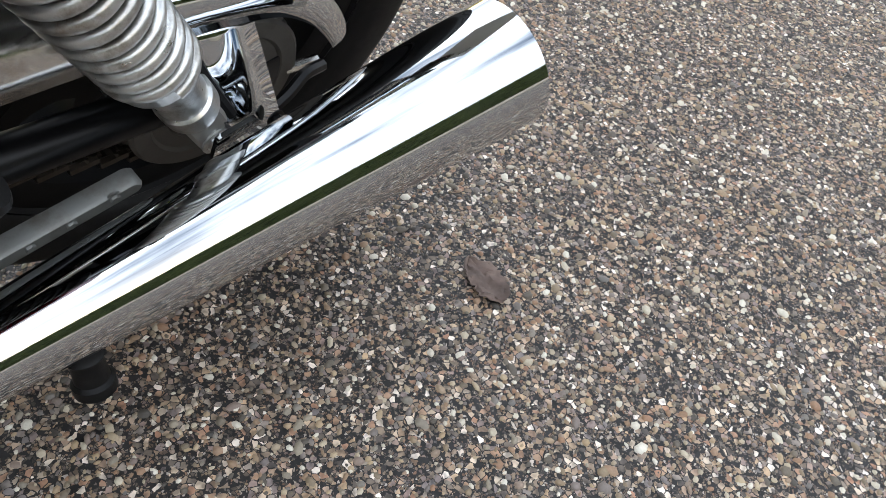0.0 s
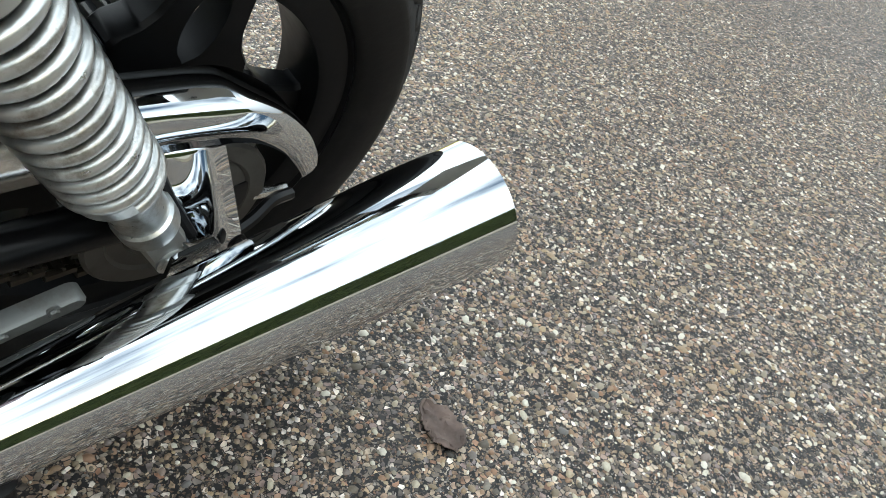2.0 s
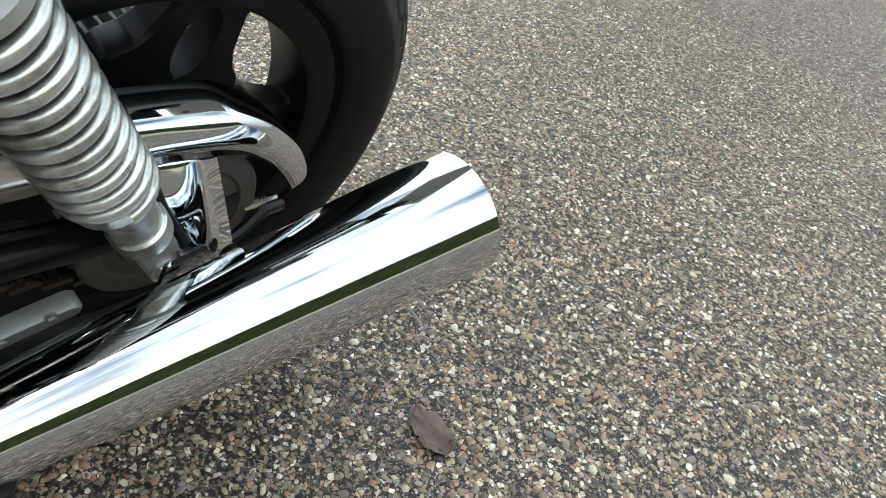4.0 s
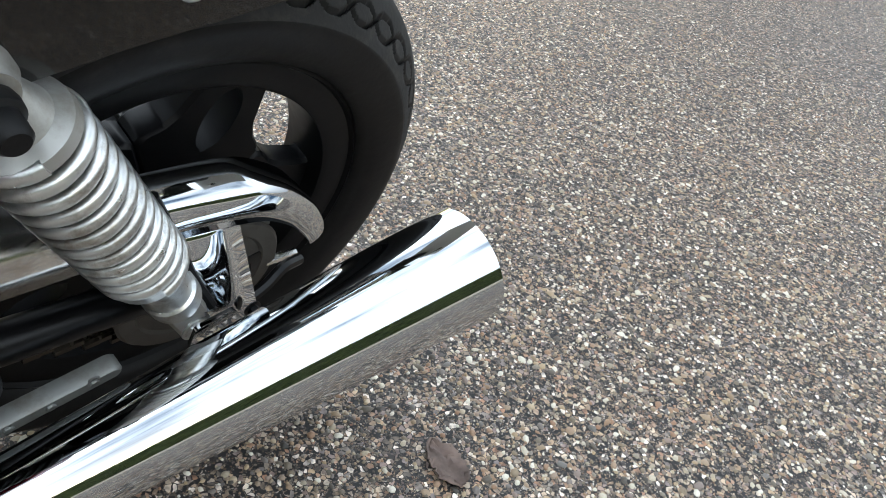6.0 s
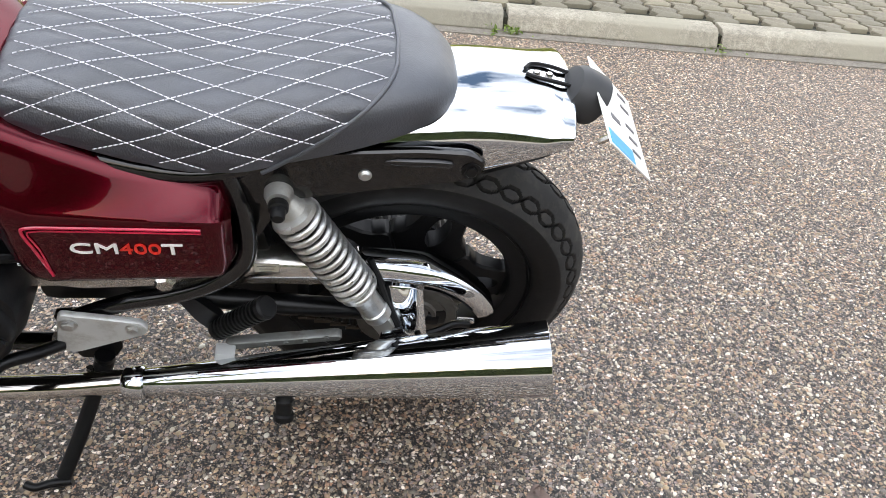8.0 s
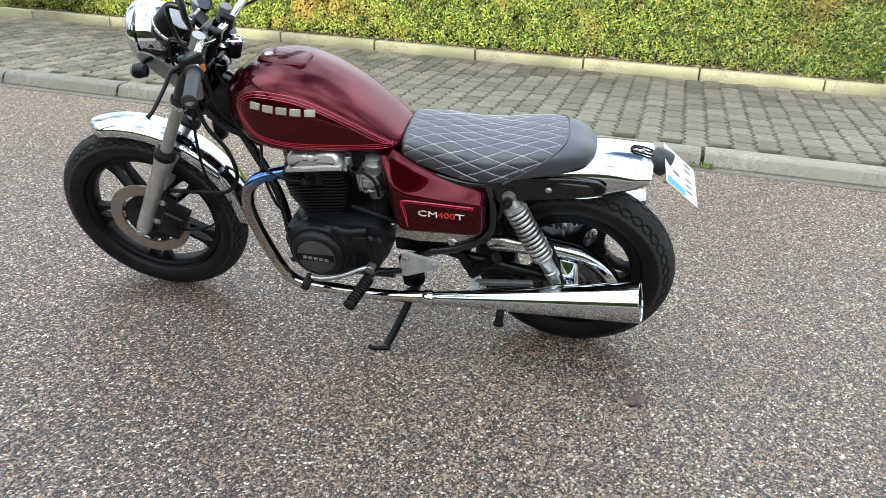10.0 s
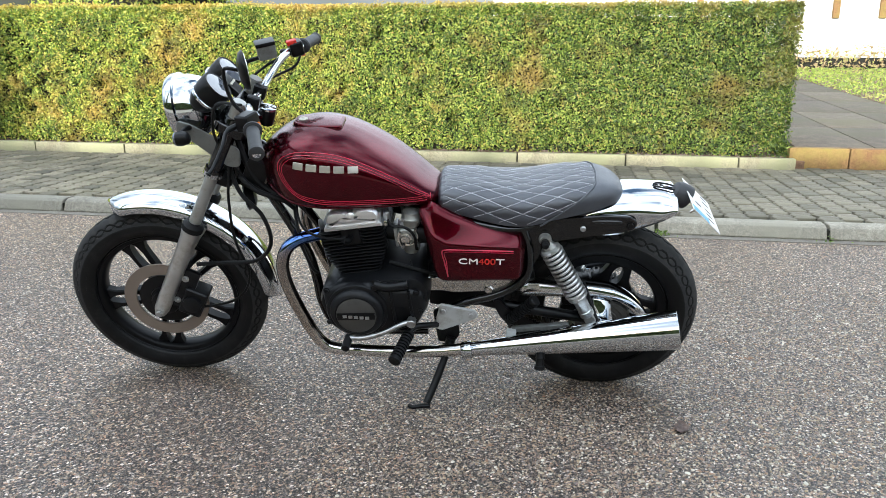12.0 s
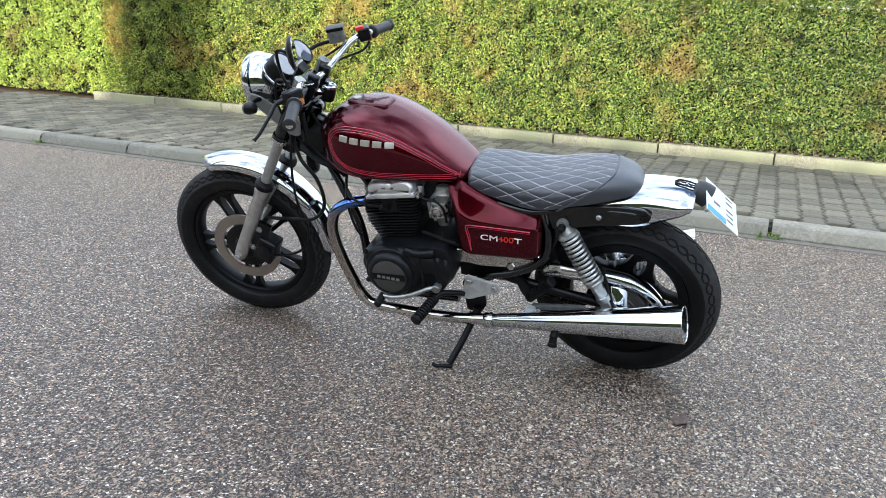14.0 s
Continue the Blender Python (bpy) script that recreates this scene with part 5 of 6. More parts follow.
part("plug_lead", tube([(0.787, 0.182, 0.645), (0.84, 0.192, 0.655), (0.90, 0.17, 0.668), (0.935, 0.11, 0.70), (0.93, 0.05, 0.76)], 0.004, 8), rubber, eng, "black plug lead")
# carburettors
for y in (0.085, -0.085):
    carb = new("carburettor")
    carb.parent = bike
    tagged(carb, "grey alloy carburettor")
    o = math.copysign(1, y)
    part("dome", lathe((0.595, y + 0.012 * o, 0.652), (0, 0, 1), [(0, 0.024), (0.016, 0.026), (0.022, 0.030), (0.028, 0.030), (0.031, 0.027), (0.046, 0.025), (0.051, 0.016)], 28), fork_metal, carb, "dull alloy dome")
    part("body", block((0.605, y, 0.622), (0.058, 0.070, 0.050), (0, 6, 0), 0.012, 3), fork_metal, carb)
    part("flange", block((0.640, y, 0.618), (0.010, 0.072, 0.062), (0, 6, 0), 0.006, 2), satin, carb)
    part("bowl", lathe((0.598, y + 0.006 * o, 0.556), (0, 0, 1), [(0, 0.014), (0.003, 0.022), (0.026, 0.027), (0.034, 0.030), (0.040, 0.030)], 24), fork_metal, carb)
    part("drain_screw", rod((0.598, y + 0.006 * o, 0.545), (0.598, y + 0.006 * o, 0.558), 0.005), old_chrome, carb)
    part("valve_wheel", lathe((0.612, y + 0.035 * o, 0.616), (0, o, 0), [(0, 0.020), (0.004, 0.020), (0.006, 0.014), (0.010, 0.013), (0.012, 0.006)], 20), old_chrome, carb)
    part("linkage", tube([(0.612, y + 0.046 * o, 0.600), (0.590, y + 0.046 * o, 0.604), (0.575, y + 0.040 * o, 0.625), (0.582, y + 0.038 * o, 0.650)], 0.0032, 6), old_chrome, carb, "steel throttle linkage")
    part("return_spring", tube([(0.628, y + 0.040 * o, 0.640), (0.632, y + 0.043 * o, 0.615), (0.625, y + 0.043 * o, 0.595)], 0.005, 8), old_chrome, carb)
    for dx, dz in ((0.024, 0.585), (-0.018, 0.585), (0.02, 0.675), (-0.022, 0.675)):
        part("screw", hex_bolt(bmesh.new(), (0.598 + dx, y + 0.030 * o, dz), (0, o, 0), 0.004, 0.005), satin, carb)
    part("boot", rod((0.635, y, 0.617), (0.690, y, 0.628), 0.026), rubber, carb, "black rubber intake boot")
    part("duct", rod((0.545, y, 0.618), (0.580, y, 0.618), 0.032), rubber, carb)
part("airbox", block((0.47, 0, 0.60), (0.17, 0.15, 0.15), (0, 0, 0), 0.015), black_satin, bike, "black air box")
bm = bmesh.new()
add_tube(bm, smooth_line([(0.66, 0.14, 0.690), (0.645, 0.15, 0.676), (0.61, 0.145, 0.668), (0.585, 0.14, 0.640), (0.578, 0.13, 0.585)], 8), 0.0042, 8)
add_tube(bm, smooth_line([(0.60, 0.12, 0.540), (0.585, 0.135, 0.50), (0.57, 0.12, 0.46)], 8), 0.004, 8)
part("fuel_hose", bm, rubber, bike, "black fuel hoses")
tap = part("fuel_tap", rod((0.665, 0.12, 0.708), (0.665, 0.12, 0.672), 0.011), satin, bike, "alloy fuel tap")
part("lever", block((0.665, 0.140, 0.680), (0.012, 0.03, 0.016), (20, 0, 0), 0.004), old_chrome, tap)

# exhausts, both sides
for s in (1, -1):
    ex = new("exhaust")
    ex.parent = bike
    tagged(ex, "chrome exhaust pipe and tapered silencer")
    line = [(0.845, 0.095, 0.622), (0.89, 0.115, 0.620), (0.935, 0.140, 0.616), (0.968, 0.155, 0.592), (0.984, 0.162, 0.545), (0.980, 0.166, 0.485), (0.952, 0.170, 0.395), (0.912, 0.173, 0.300), (0.882, 0.174, 0.256), (0.845, 0.174, 0.238), (0.78, 0.174, 0.233), (0.66, 0.174, 0.230), (0.53, 0.174, 0.236), (0.45, 0.174, 0.246), (0.39, 0.174, 0.257)]
    part("header_pipe", tube([(x, y * s, z) for x, y, z in line], 0.0195, 20), blued, ex, "chrome header pipe browned and blued by heat")
    a, b = Vector((0.425, 0.178 * s, 0.250)), Vector((-0.203, 0.226, 0.384)) if s > 0 else Vector((-0.216, -0.232, 0.398))
    d = (b - a).length
    prof = [(0, 0.0215), (0.004, 0.0235), (0.055, 0.0240), (0.060, 0.0245), (d * 0.35, 0.0355), (d * 0.60, 0.0450), (d * 0.85, 0.0545), (d - 0.006, 0.0590), (d - 0.001, 0.0592), (d, 0.0582), (d - 0.002, 0.0572)]
    part("silencer", lathe(a, b - a, prof, 64), chrome, ex, "polished chrome tapered silencer")
    part("inner_tube", lathe(b - (b - a).normalized() * 0.002, a - b, [(0, 0.0571), (0.10, 0.0530), (0.20, 0.045)], 48), black_satin, ex, "black inside of the silencer")
    part("baffle", lathe(b - (b - a).normalized() * 0.19, b - a, [(0, 0.046), (0.004, 0.046), (0.006, 0.018), (0.05, 0.018)], 32), black_satin, ex, "dark inner baffle")
    part("clamp", lathe(a + Vector((0.012, 0, -0.003)), a - b, [(-0.03, 0.0255), (-0.027, 0.0275), (0.0, 0.0275), (0.003, 0.0255)], 32), chrome, ex, "chrome clamp band")
    part("flange", block((0.868, 0.100 * s, 0.622), (0.014, 0.075, 0.055), (0, 0, 18 * s), 0.006), engine_black, ex, "black exhaust flange")
    part("hanger_tab", slab([(0.050, 0.322), (0.048, 0.350), (0.012, 0.356), (0.000, 0.335)], [(0.152 * s, 0), (0.156 * s, 0)], 0.004), chrome, ex, "chrome hanger tab")
    bm = lathe((0.196, 0.205 * s, 0.272), (0.06, 0.55 * s, -1), [(0, 0.012), (0.018, 0.0125), (0.021, 0.0150), (0.026, 0.0125), (0.044, 0.0135), (0.047, 0.0165), (0.056, 0.0165), (0.059, 0.011)], 20)
    part("rubber_stop", bm, rubber, ex, "black rubber stop")

# frame tubes
fr = new("frame")
fr.parent = bike
tagged(fr, "gloss black tubular frame")
part("backbone", tube([(1.07, 0, 0.86), (0.95, 0, 0.80), (0.75, 0, 0.745), (0.52, 0, 0.70)], 0.026, 16), black_gloss, fr)
for s in (1, -1):
    part("down_tube", tube([(1.085, 0.02 * s, 0.80), (1.02, 0.05 * s, 0.71), (0.93, 0.085 * s, 0.56), (0.905, 0.09 * s, 0.46), (0.89, 0.10 * s, 0.36), (0.85, 0.105 * s, 0.29), (0.75, 0.11 * s, 0.27), (0.55, 0.12 * s, 0.28)], 0.015, 14), black_gloss, fr)
    part("seat_rail", tube([(0.60, 0.07 * s, 0.70), (0.50, 0.095 * s, 0.690), (0.40, 0.115 * s, 0.668), (0.30, 0.120 * s, 0.655), (0.20, 0.100 * s, 0.66), (0.05, 0.092 * s, 0.672)], 0.0135, 14), black_gloss, fr)
    part("rear_loop", tube([(0.262, 0.112 * s, 0.655), (0.245, 0.128 * s, 0.60), (0.240, 0.138 * s, 0.545), (0.252, 0.142 * s, 0.500), (0.290, 0.142 * s, 0.462), (0.345, 0.140 * s, 0.432), (0.42, 0.136 * s, 0.405), (0.50, 0.130 * s, 0.36)], 0.0135, 14), black_gloss, fr)
    part("gusset", slab([(0.32, 0.665), (0.225, 0.665), (0.185, 0.640), (0.205, 0.570), (0.235, 0.510), (0.30, 0.50), (0.33, 0.58)], [(0.100 * s, 0), (0.108 * s, 0)], 0.01), black_gloss, fr)
    # strut that carries the mudguard
    st = part("mudguard_strut", slab([(0.235, 0.668), (0.15, 0.694), (0.02, 0.704), (-0.045, 0.702), (-0.068, 0.686), (-0.064, 0.664), (-0.035, 0.650), (0.12, 0.622), (0.225, 0.598), (0.26, 0.62)], [(0.108 * s, 0.001), (0.110 * s, 0), (0.116 * s, 0), (0.119 * s, 0.0025)], 0.014), black_gloss, fr, "gloss black pressed steel strut")
    part("rib", tube([(0.065, 0.118 * s, 0.684), (0.0, 0.119 * s, 0.685), (-0.025, 0.118 * s, 0.682)], [0.001, 0.004] + [0.006] * 13 + [0.004, 0.001], 10), black_gloss, st)
    bm = hex_bolt(bmesh.new(), (-0.048, 0.119 * s, 0.673), (0, s, 0), 0.009, 0.006)
    part("end_bolt", bm, black_satin, st)
    bm = lathe((0.088, 0.118 * s, 0.660), (0, s, 0), [(0, 0.0088), (0.003, 0.0088), (0.006, 0.006), (0.0065, 0.0)], 20)
    part("zinc_bolt", bm, satin, st, "bright zinc bolt")
    # silver foot-rest plate
    fp = part("footrest_plate", slab([(0.530, 0.318), (0.510, 0.408), (0.400, 0.385), (0.392, 0.370), (0.398, 0.355), (0.505, 0.308)], [(0.150 * s, 0.001), (0.152 * s, 0), (0.158 * s, 0), (0.160 * s, 0.0015)], 0.010), silver_paint, fr, "silver painted foot-rest plate")
    part("bolt", hex_bolt(bmesh.new(), (0.500, 0.160 * s, 0.384), (0, s, 0), 0.009, 0.007), satin, fp)
    part("bolt", hex_bolt(bmesh.new(), (0.413, 0.160 * s, 0.371), (0, s, 0), 0.008, 0.006), satin, fp)
    part("lower_bracket", slab([(0.535, 0.36), (0.46, 0.37), (0.45, 0.27), (0.47, 0.235), (0.52, 0.24)], [(0.115 * s, 0), (0.125 * s, 0)], 0.01), black_satin, fr, "black stand bracket")
    part("trim_plate", slab([(0.562, 0.492), (0.562, 0.470), (0.545, 0.440), (0.505, 0.442), (0.47, 0.436), (0.32, 0.446), (0.27, 0.488)], [(0.118 * s, 0), (0.132 * s, 0), (0.136 * s, 0.003)], 0.008), old_chrome, fr, "pitted chrome trim plate")
    part("pivot_boss", lathe((0.36, 0.125 * s, 0.452), (0, s, 0), [(0, 0.016), (0.014, 0.016), (0.018, 0.012)], 6), old_chrome, fr)
    # swing arm
    part("swing_arm", add_tube(bmesh.new(), smooth_line([(0.44, 0.085 * s, 0.40), (0.36, 0.098 * s, 0.38), (0.22, 0.100 * s, 0.355), (0.08, 0.093 * s, 0.328), (-0.05, 0.088 * s, 0.303)], 6), 0.0175, 16), black_satin, fr, "satin black swing arm")
    part("axle_plate", block((-0.03, 0.094 * s, 0.306), (0.11, 0.010, 0.036), (0, 10, 0), 0.004), black_satin, fr)
    part("adjuster", tube([(-0.075, 0.096 * s, 0.302), (-0.115, 0.096 * s, 0.297)], 0.005, 8, straight=True), old_chrome, fr)

# battery box, inner mudguard and an added dark block that fill the middle
part("gearbox_casting", block((0.43, 0, 0.445), (0.24, 0.21, 0.16), (0, 0, 0), 0.02), black_satin, bike, "black filler block in the middle of the frame")
part("battery_box", block((0.36, 0, 0.57), (0.16, 0.17, 0.16), (0, 0, 0), 0.01), black_satin, bike, "black battery box")
part("inner_mudguard", block((0.245, 0, 0.52), (0.03, 0.15, 0.24), (0, 12, 0), 0.012), black_satin, bike, "black inner mudguard")

# rear shock absorbers
for s in (1, -1):
    sh = new("shock_absorber")
    sh.parent = bike
    tagged(sh, "rear shock absorber with zinc coil spring")
    top, low = Vector((0.197, 0.125 * s, 0.625)), Vector((0.034, 0.125 * s, 0.327))
    ax = (low - top).normalized()
    part("top_eye", lathe(top - Vector((0, 0.028 * s, 0)), (0, s, 0), [(0, 0.014), (0.004, 0.017), (0.020, 0.0190), (0.030, 0.0190), (0.034, 0.0165), (0.036, 0.0165), (0.040, 0.015)], 28), fork_metal, sh, "cast alloy top eye")
    part("cap_nut", lathe(top + Vector((0, 0.008 * s, -0.004)), (0, s, 0), [(0, 0.012), (0.008, 0.0135), (0.014, 0.0130), (0.016, 0.0100), (0.028, 0.0095), (0.031, 0.007)], 24), rubber, sh, "black rubber-capped nut")
    part("washer", lathe(top - Vector((0, 0.034 * s, 0)), (0, s, 0), [(0, 0.021), (0.003, 0.023), (0.007, 0.021)], 24), black_satin, sh)
    part("top_seat", lathe(top + ax * 0.006, ax, [(0, 0.014), (0.010, 0.017), (0.024, 0.022), (0.028, 0.0305), (0.036, 0.0315), (0.038, 0.028)], 36), fork_metal, sh, "dull alloy spring seat")
    part("damper", lathe(top + ax * 0.04, ax, [(0, 0.020), (0.18, 0.020), (0.2, 0.021)], 24), black_satin, sh)
    part("lower_tube", lathe(top + ax * 0.217, ax, [(0, 0.030), (0.012, 0.031), (0.016, 0.026), (0.018, 0.0215), (0.065, 0.0205), (0.067, 0.023), (0.085, 0.023), (0.089, 0.018)], 32), spring_metal, sh, "bright lower shroud")
    side = Vector((0, 1, 0))
    side = (side - ax * side.dot(ax)).normalized()
    other = ax.cross(side)
    turns, h0, h1 = 12.0, 0.038, 0.226
    line = []
    n = int(turns * 36)
    for k in range(n + 1):
        t = k / n
        a = 2 * math.pi * turns * t
        r = 0.0290
        line.append(top + ax * (h0 + (h1 - h0) * t) + r * (math.cos(a) * side + math.sin(a) * other))
    part("coil_spring", add_tube(bmesh.new(), line, 0.0054, 12), spring_metal, sh, "zinc-plated coil spring")
    part("lower_eye", block(low - ax * 0.010, (0.034, 0.030, 0.050), (0, math.degrees(math.atan2(ax.x, ax.z)), 0), 0.008, 3), fork_metal, sh)
    bm = hex_bolt(bmesh.new(), low + Vector((0, 0.015 * s, -0.006)), (0, s, 0), 0.0095, 0.010)
    part("bolt", bm, spring_metal, sh, "hexagon bolt")
    part("bush", lathe(low - Vector((0, 0.032 * s, 0)), (0, s, 0), [(0, 0.015), (0.03, 0.015)], 16), black_satin, sh)

# chain guard: pressed chrome, open below
TOPLINE = [(0.262, 0.458), (0.20, 0.457), (0.11, 0.453), (0.07, 0.450), (0.0, 0.444), (-0.035, 0.435), (-0.080, 0.407), (-0.115, 0.373), (-0.138, 0.341), (-0.146, 0.324)]
LOWLINE = [(0.262, 0.412), (0.20, 0.412), (0.11, 0.410), (0.04, 0.408), (-0.010, 0.404), (-0.045, 0.394), (-0.078, 0.371), (-0.098, 0.350), (-0.112, 0.332), (-0.117, 0.324)]
tl, ll = smooth_line([Vector((a, 0, b)) for a, b in TOPLINE], 5), smooth_line([Vector((a, 0, b)) for a, b in LOWLINE], 5)
rows = []
for p, q in zip(tl, ll):
    d = (q - p)
    n = d.normalized()
    w = 0.094 + 0.003 * min(1.0, max(0.0, (0.06 - p.x) / 0.08))
    f = min(1.0, max(0.0, (p.x + 0.12) / 0.10))  # the top slopes outwards, less so towards the rounded tail
    rows.append([p + Vector((0, 0.061, 0)) + n * 0.008, p + Vector((0, 0.064, 0)) + n * 0.001, p + Vector((0, w - 0.010 - 0.010 * f, 0)) + n * (0.003 * f), p + Vector((0, w - 0.004 - 0.002 * f, 0)) + n * (0.0085 * f), p + Vector((0, w - 0.0005 * f, 0)) + n * (0.002 + 0.0095 * f), p + Vector((0, w + 0.003, 0)) + n * (0.006 + 0.010 * f), p + Vector((0, w + 0.008, 0)) + d * (0.55 + 0.07 * f), p + Vector((0, w + 0.011, 0)) + d])
cut = next(k for k, row in enumerate(rows) if row[0].x < 0.085)
cg = thick(part("chain_guard", sheet(rows[cut:]), chrome, bike, "chrome pressed-steel chain guard"), 0.0016)
thick(part("front_section", sheet(rows[: cut + 1]), old_chrome, cg, "dull pitted front section"), 0.0016)
part("label_sticker", block((0.222, 0.1005, 0.434), (0.036, 0.0012, 0.036), (0, 0, 0), 0.0004, 1), sticker_mat, cg, "faded specification label")
for i in range(6):
    part("print_bar", block((0.222, 0.1012, 0.447 - i * 0.0055), (0.028 - 0.006 * (i % 3), 0.0006, 0.0014), (0, 0, 0), 0), stay_grey, cg)
PLATE_ROWS = []
for k, (x0, x1, z0, z1) in enumerate(((0.052, -0.016, 0.412, 0.406), (0.050, -0.0165, 0.402, 0.396), (0.044, -0.019, 0.383, 0.375), (0.030, -0.026, 0.342, 0.332), (0.014, -0.032, 0.304, 0.300))):
    y = (0.0985, 0.1055, 0.1180, 0.1385, 0.1500)[k]
    PLATE_ROWS.append([(x0 + (x1 - x0) * t, y, z0 + (z1 - z0) * t) for t in (0, 0.5, 1)])
cp = thick(part("guard_plate", sheet(PLATE_ROWS), chrome, cg, "bare chrome guard plate"), 0.002)
part("bolt", hex_bolt(bmesh.new(), (-0.020, 0.1465, 0.324), (0, 1, 0.1), 0.006, 0.008), black_satin, cp)
part("adjuster_link", tube([(-0.025, 0.132, 0.310), (-0.050, 0.128, 0.317), (-0.075, 0.120, 0.322), (-0.102, 0.114, 0.314)], 0.006, 8), black_satin, cg, "dark adjuster link")
part("strap", tube([(0.070, 0.096, 0.462), (0.060, 0.102, 0.438), (0.050, 0.108, 0.410), (0.036, 0.122, 0.374), (0.020, 0.136, 0.342)], 0.0055, 8), rubber, cg, "black rubber strap")
# chain
bm = bmesh.new()
for z0, x0, z1, x1 in ((0.430, 0.45, 0.398, 0.0), (0.395, 0.45, 0.225, 0.0)):
    n = 34
    for k in range(n):
        t = k / n
        block_at = Vector((x0 + (x1 - x0) * t, 0.072, z0 + (z1 - z0) * t))
        w = 0.010 if k % 2 else 0.007
        add_tube(bm, [block_at + Vector((-0.006, -w, 0)), block_at + Vector((-0.006, w, 0))], 0.0055, 6)
        add_tube(bm, [block_at + Vector((-0.007, w, 0)), block_at + Vector((0.007, w, 0))], 0.0045, 6)
part("chain", bm, copper, bike, "dark greasy drive chain")

# rear mudguard
FENDER = [(0.12, 0.712, 0.632), (0.06, 0.736, 0.630), (0.0, 0.744, 0.630), (-0.05, 0.749, 0.640), (-0.10, 0.749, 0.660), (-0.145, 0.747, 0.680), (-0.164, 0.744, 0.692), (-0.175, 0.741, 0.698)]
rows = []
for v in smooth_line([Vector(p) for p in FENDER], 5):
    x, top, low = v
    drop = min(0.042, (top - low) * 0.6)
    row = []
    for k in range(21):
        t = -1 + 2 * k / 20
        y = 0.098 * math.copysign(min(1.0, abs(t) / 0.62) ** 0.9, t) if abs(t) < 0.62 else math.copysign(0.098, t)
        if abs(t) <= 0.62:
            z = top - drop * (abs(t) / 0.62) ** 2.4
        else:
            z = (top - drop) + (low - (top - drop)) * (abs(t) - 0.62) / 0.38
            y *= 1 + 0.02 * math.sin((abs(t) - 0.62) / 0.38 * math.pi)
        row.append(Vector((x - (0.012 * (1 - t * t) if v.x < -0.17 else 0), y, z)))
    rows.append(row)
thick(part("rear_mudguard", sheet(rows), chrome, bike, "short polished chrome rear mudguard"), 0.0025)

# tail lamp, bracket and number plate
tail = new("tail_lamp")
tail.parent = bike
tagged(tail, "small dark tail lamp on a black wire bracket")
part("housing", lathe((-0.178, 0.022, 0.744), (-0.86, 0, -0.50), [(0, 0.014), (0.004, 0.028), (0.014, 0.034), (0.034, 0.036), (0.050, 0.036)], 32), plastic, tail, "dark grey hooded housing")
part("lens", lathe((-0.2200, 0.022, 0.7196), (-0.86, 0, -0.50), [(0, 0.034), (0.003, 0.030), (0.006, 0.012)], 32), tail_red, tail, "dark smoked lens")
for y in (0.014, -0.022):
    part("wire_arm", tube([(-0.122, y * 0.3 + 0.010, 0.752), (-0.134, y * 0.8 + 0.010, 0.752), (-0.160, y * 0.9 + 0.014, 0.750), (-0.184, y * 0.8 + 0.018, 0.746)], 0.0030, 8), black_satin, tail, "black bracket arm")
for x, z in ((-0.137, 0.747), (-0.155, 0.745)):
    part("bolt", hex_bolt(bmesh.new(), (x, 0.010, z), (0, 0, 1), 0.005, 0.006), old_chrome, tail)
part("stem", tube([(-0.186, 0.026, 0.748), (-0.200, 0.026, 0.722), (-0.215, 0.020, 0.700)], 0.007, 8), black_satin, tail)
PLATE = Matrix(((0.733, -0.083, 0.676, -0.257), (-0.115, 0.963, 0.243, 0.0465), (-0.671, -0.256, 0.696, 0.7035), (0, 0, 0, 1)))
plate = new("number_plate")
plate.parent = bike
tagged(plate, "white number plate with blue edge strip")


def on_plate(name, center, size, mat, label="", bevel=0.0003):
    bm = block(center, size, (0, 0, 0), bevel, 1)
    bmesh.ops.transform(bm, matrix=PLATE, verts=bm.verts)
    return part(name, bm, mat, plate, label)


on_plate("panel", (0, -0.0065, -0.009), (0.0022, 0.137, 0.146), white_paint, "white pressed metal panel")
on_plate("blue_strip", (-0.0014, 0.048, 0.018), (0.0012, 0.022, 0.084), blue_film, "blue strip")
on_plate("plate_bar", (-0.0016, 0.004, 0.016), (0.0012, 0.008, 0.030), ink)
for y in (0.034, 0.013, -0.008, -0.040, -0.061):
    on_plate("plate_bar", (-0.0016, y, -0.044), (0.0012, 0.0048, 0.030), ink)
bm = hex_bolt(bmesh.new(), (0, 0, 0), (1, 0, 0), 0.005, 0.020)
bmesh.ops.transform(bm, matrix=PLATE @ Matrix.Translation((0.002, 0.04, 0.04)), verts=bm.verts)
part("bolt", bm, old_chrome, plate)

# foot rests, levers, stand
def peg(name, a, b, r, label, ribs=9, mat=rubber):
    a, b = Vector(a), Vector(b)
    d = (b - a).length
    prof = [(0, r * 0.7), (0.004, r)]
    for k in range(ribs):
        t = 0.008 + (d - 0.022) * k / ribs
        w = (d - 0.022) / ribs
        prof += [(t, r), (t + w * 0.45, r), (t + w * 0.5, r * 0.74), (t + w * 0.95, r * 0.74)]
    prof += [(d - 0.012, r * 1.04), (d - 0.003, r * 1.04), (d, r * 0.85)]
    return part(name, lathe(a, b - a, prof, 20), mat, bike, label)


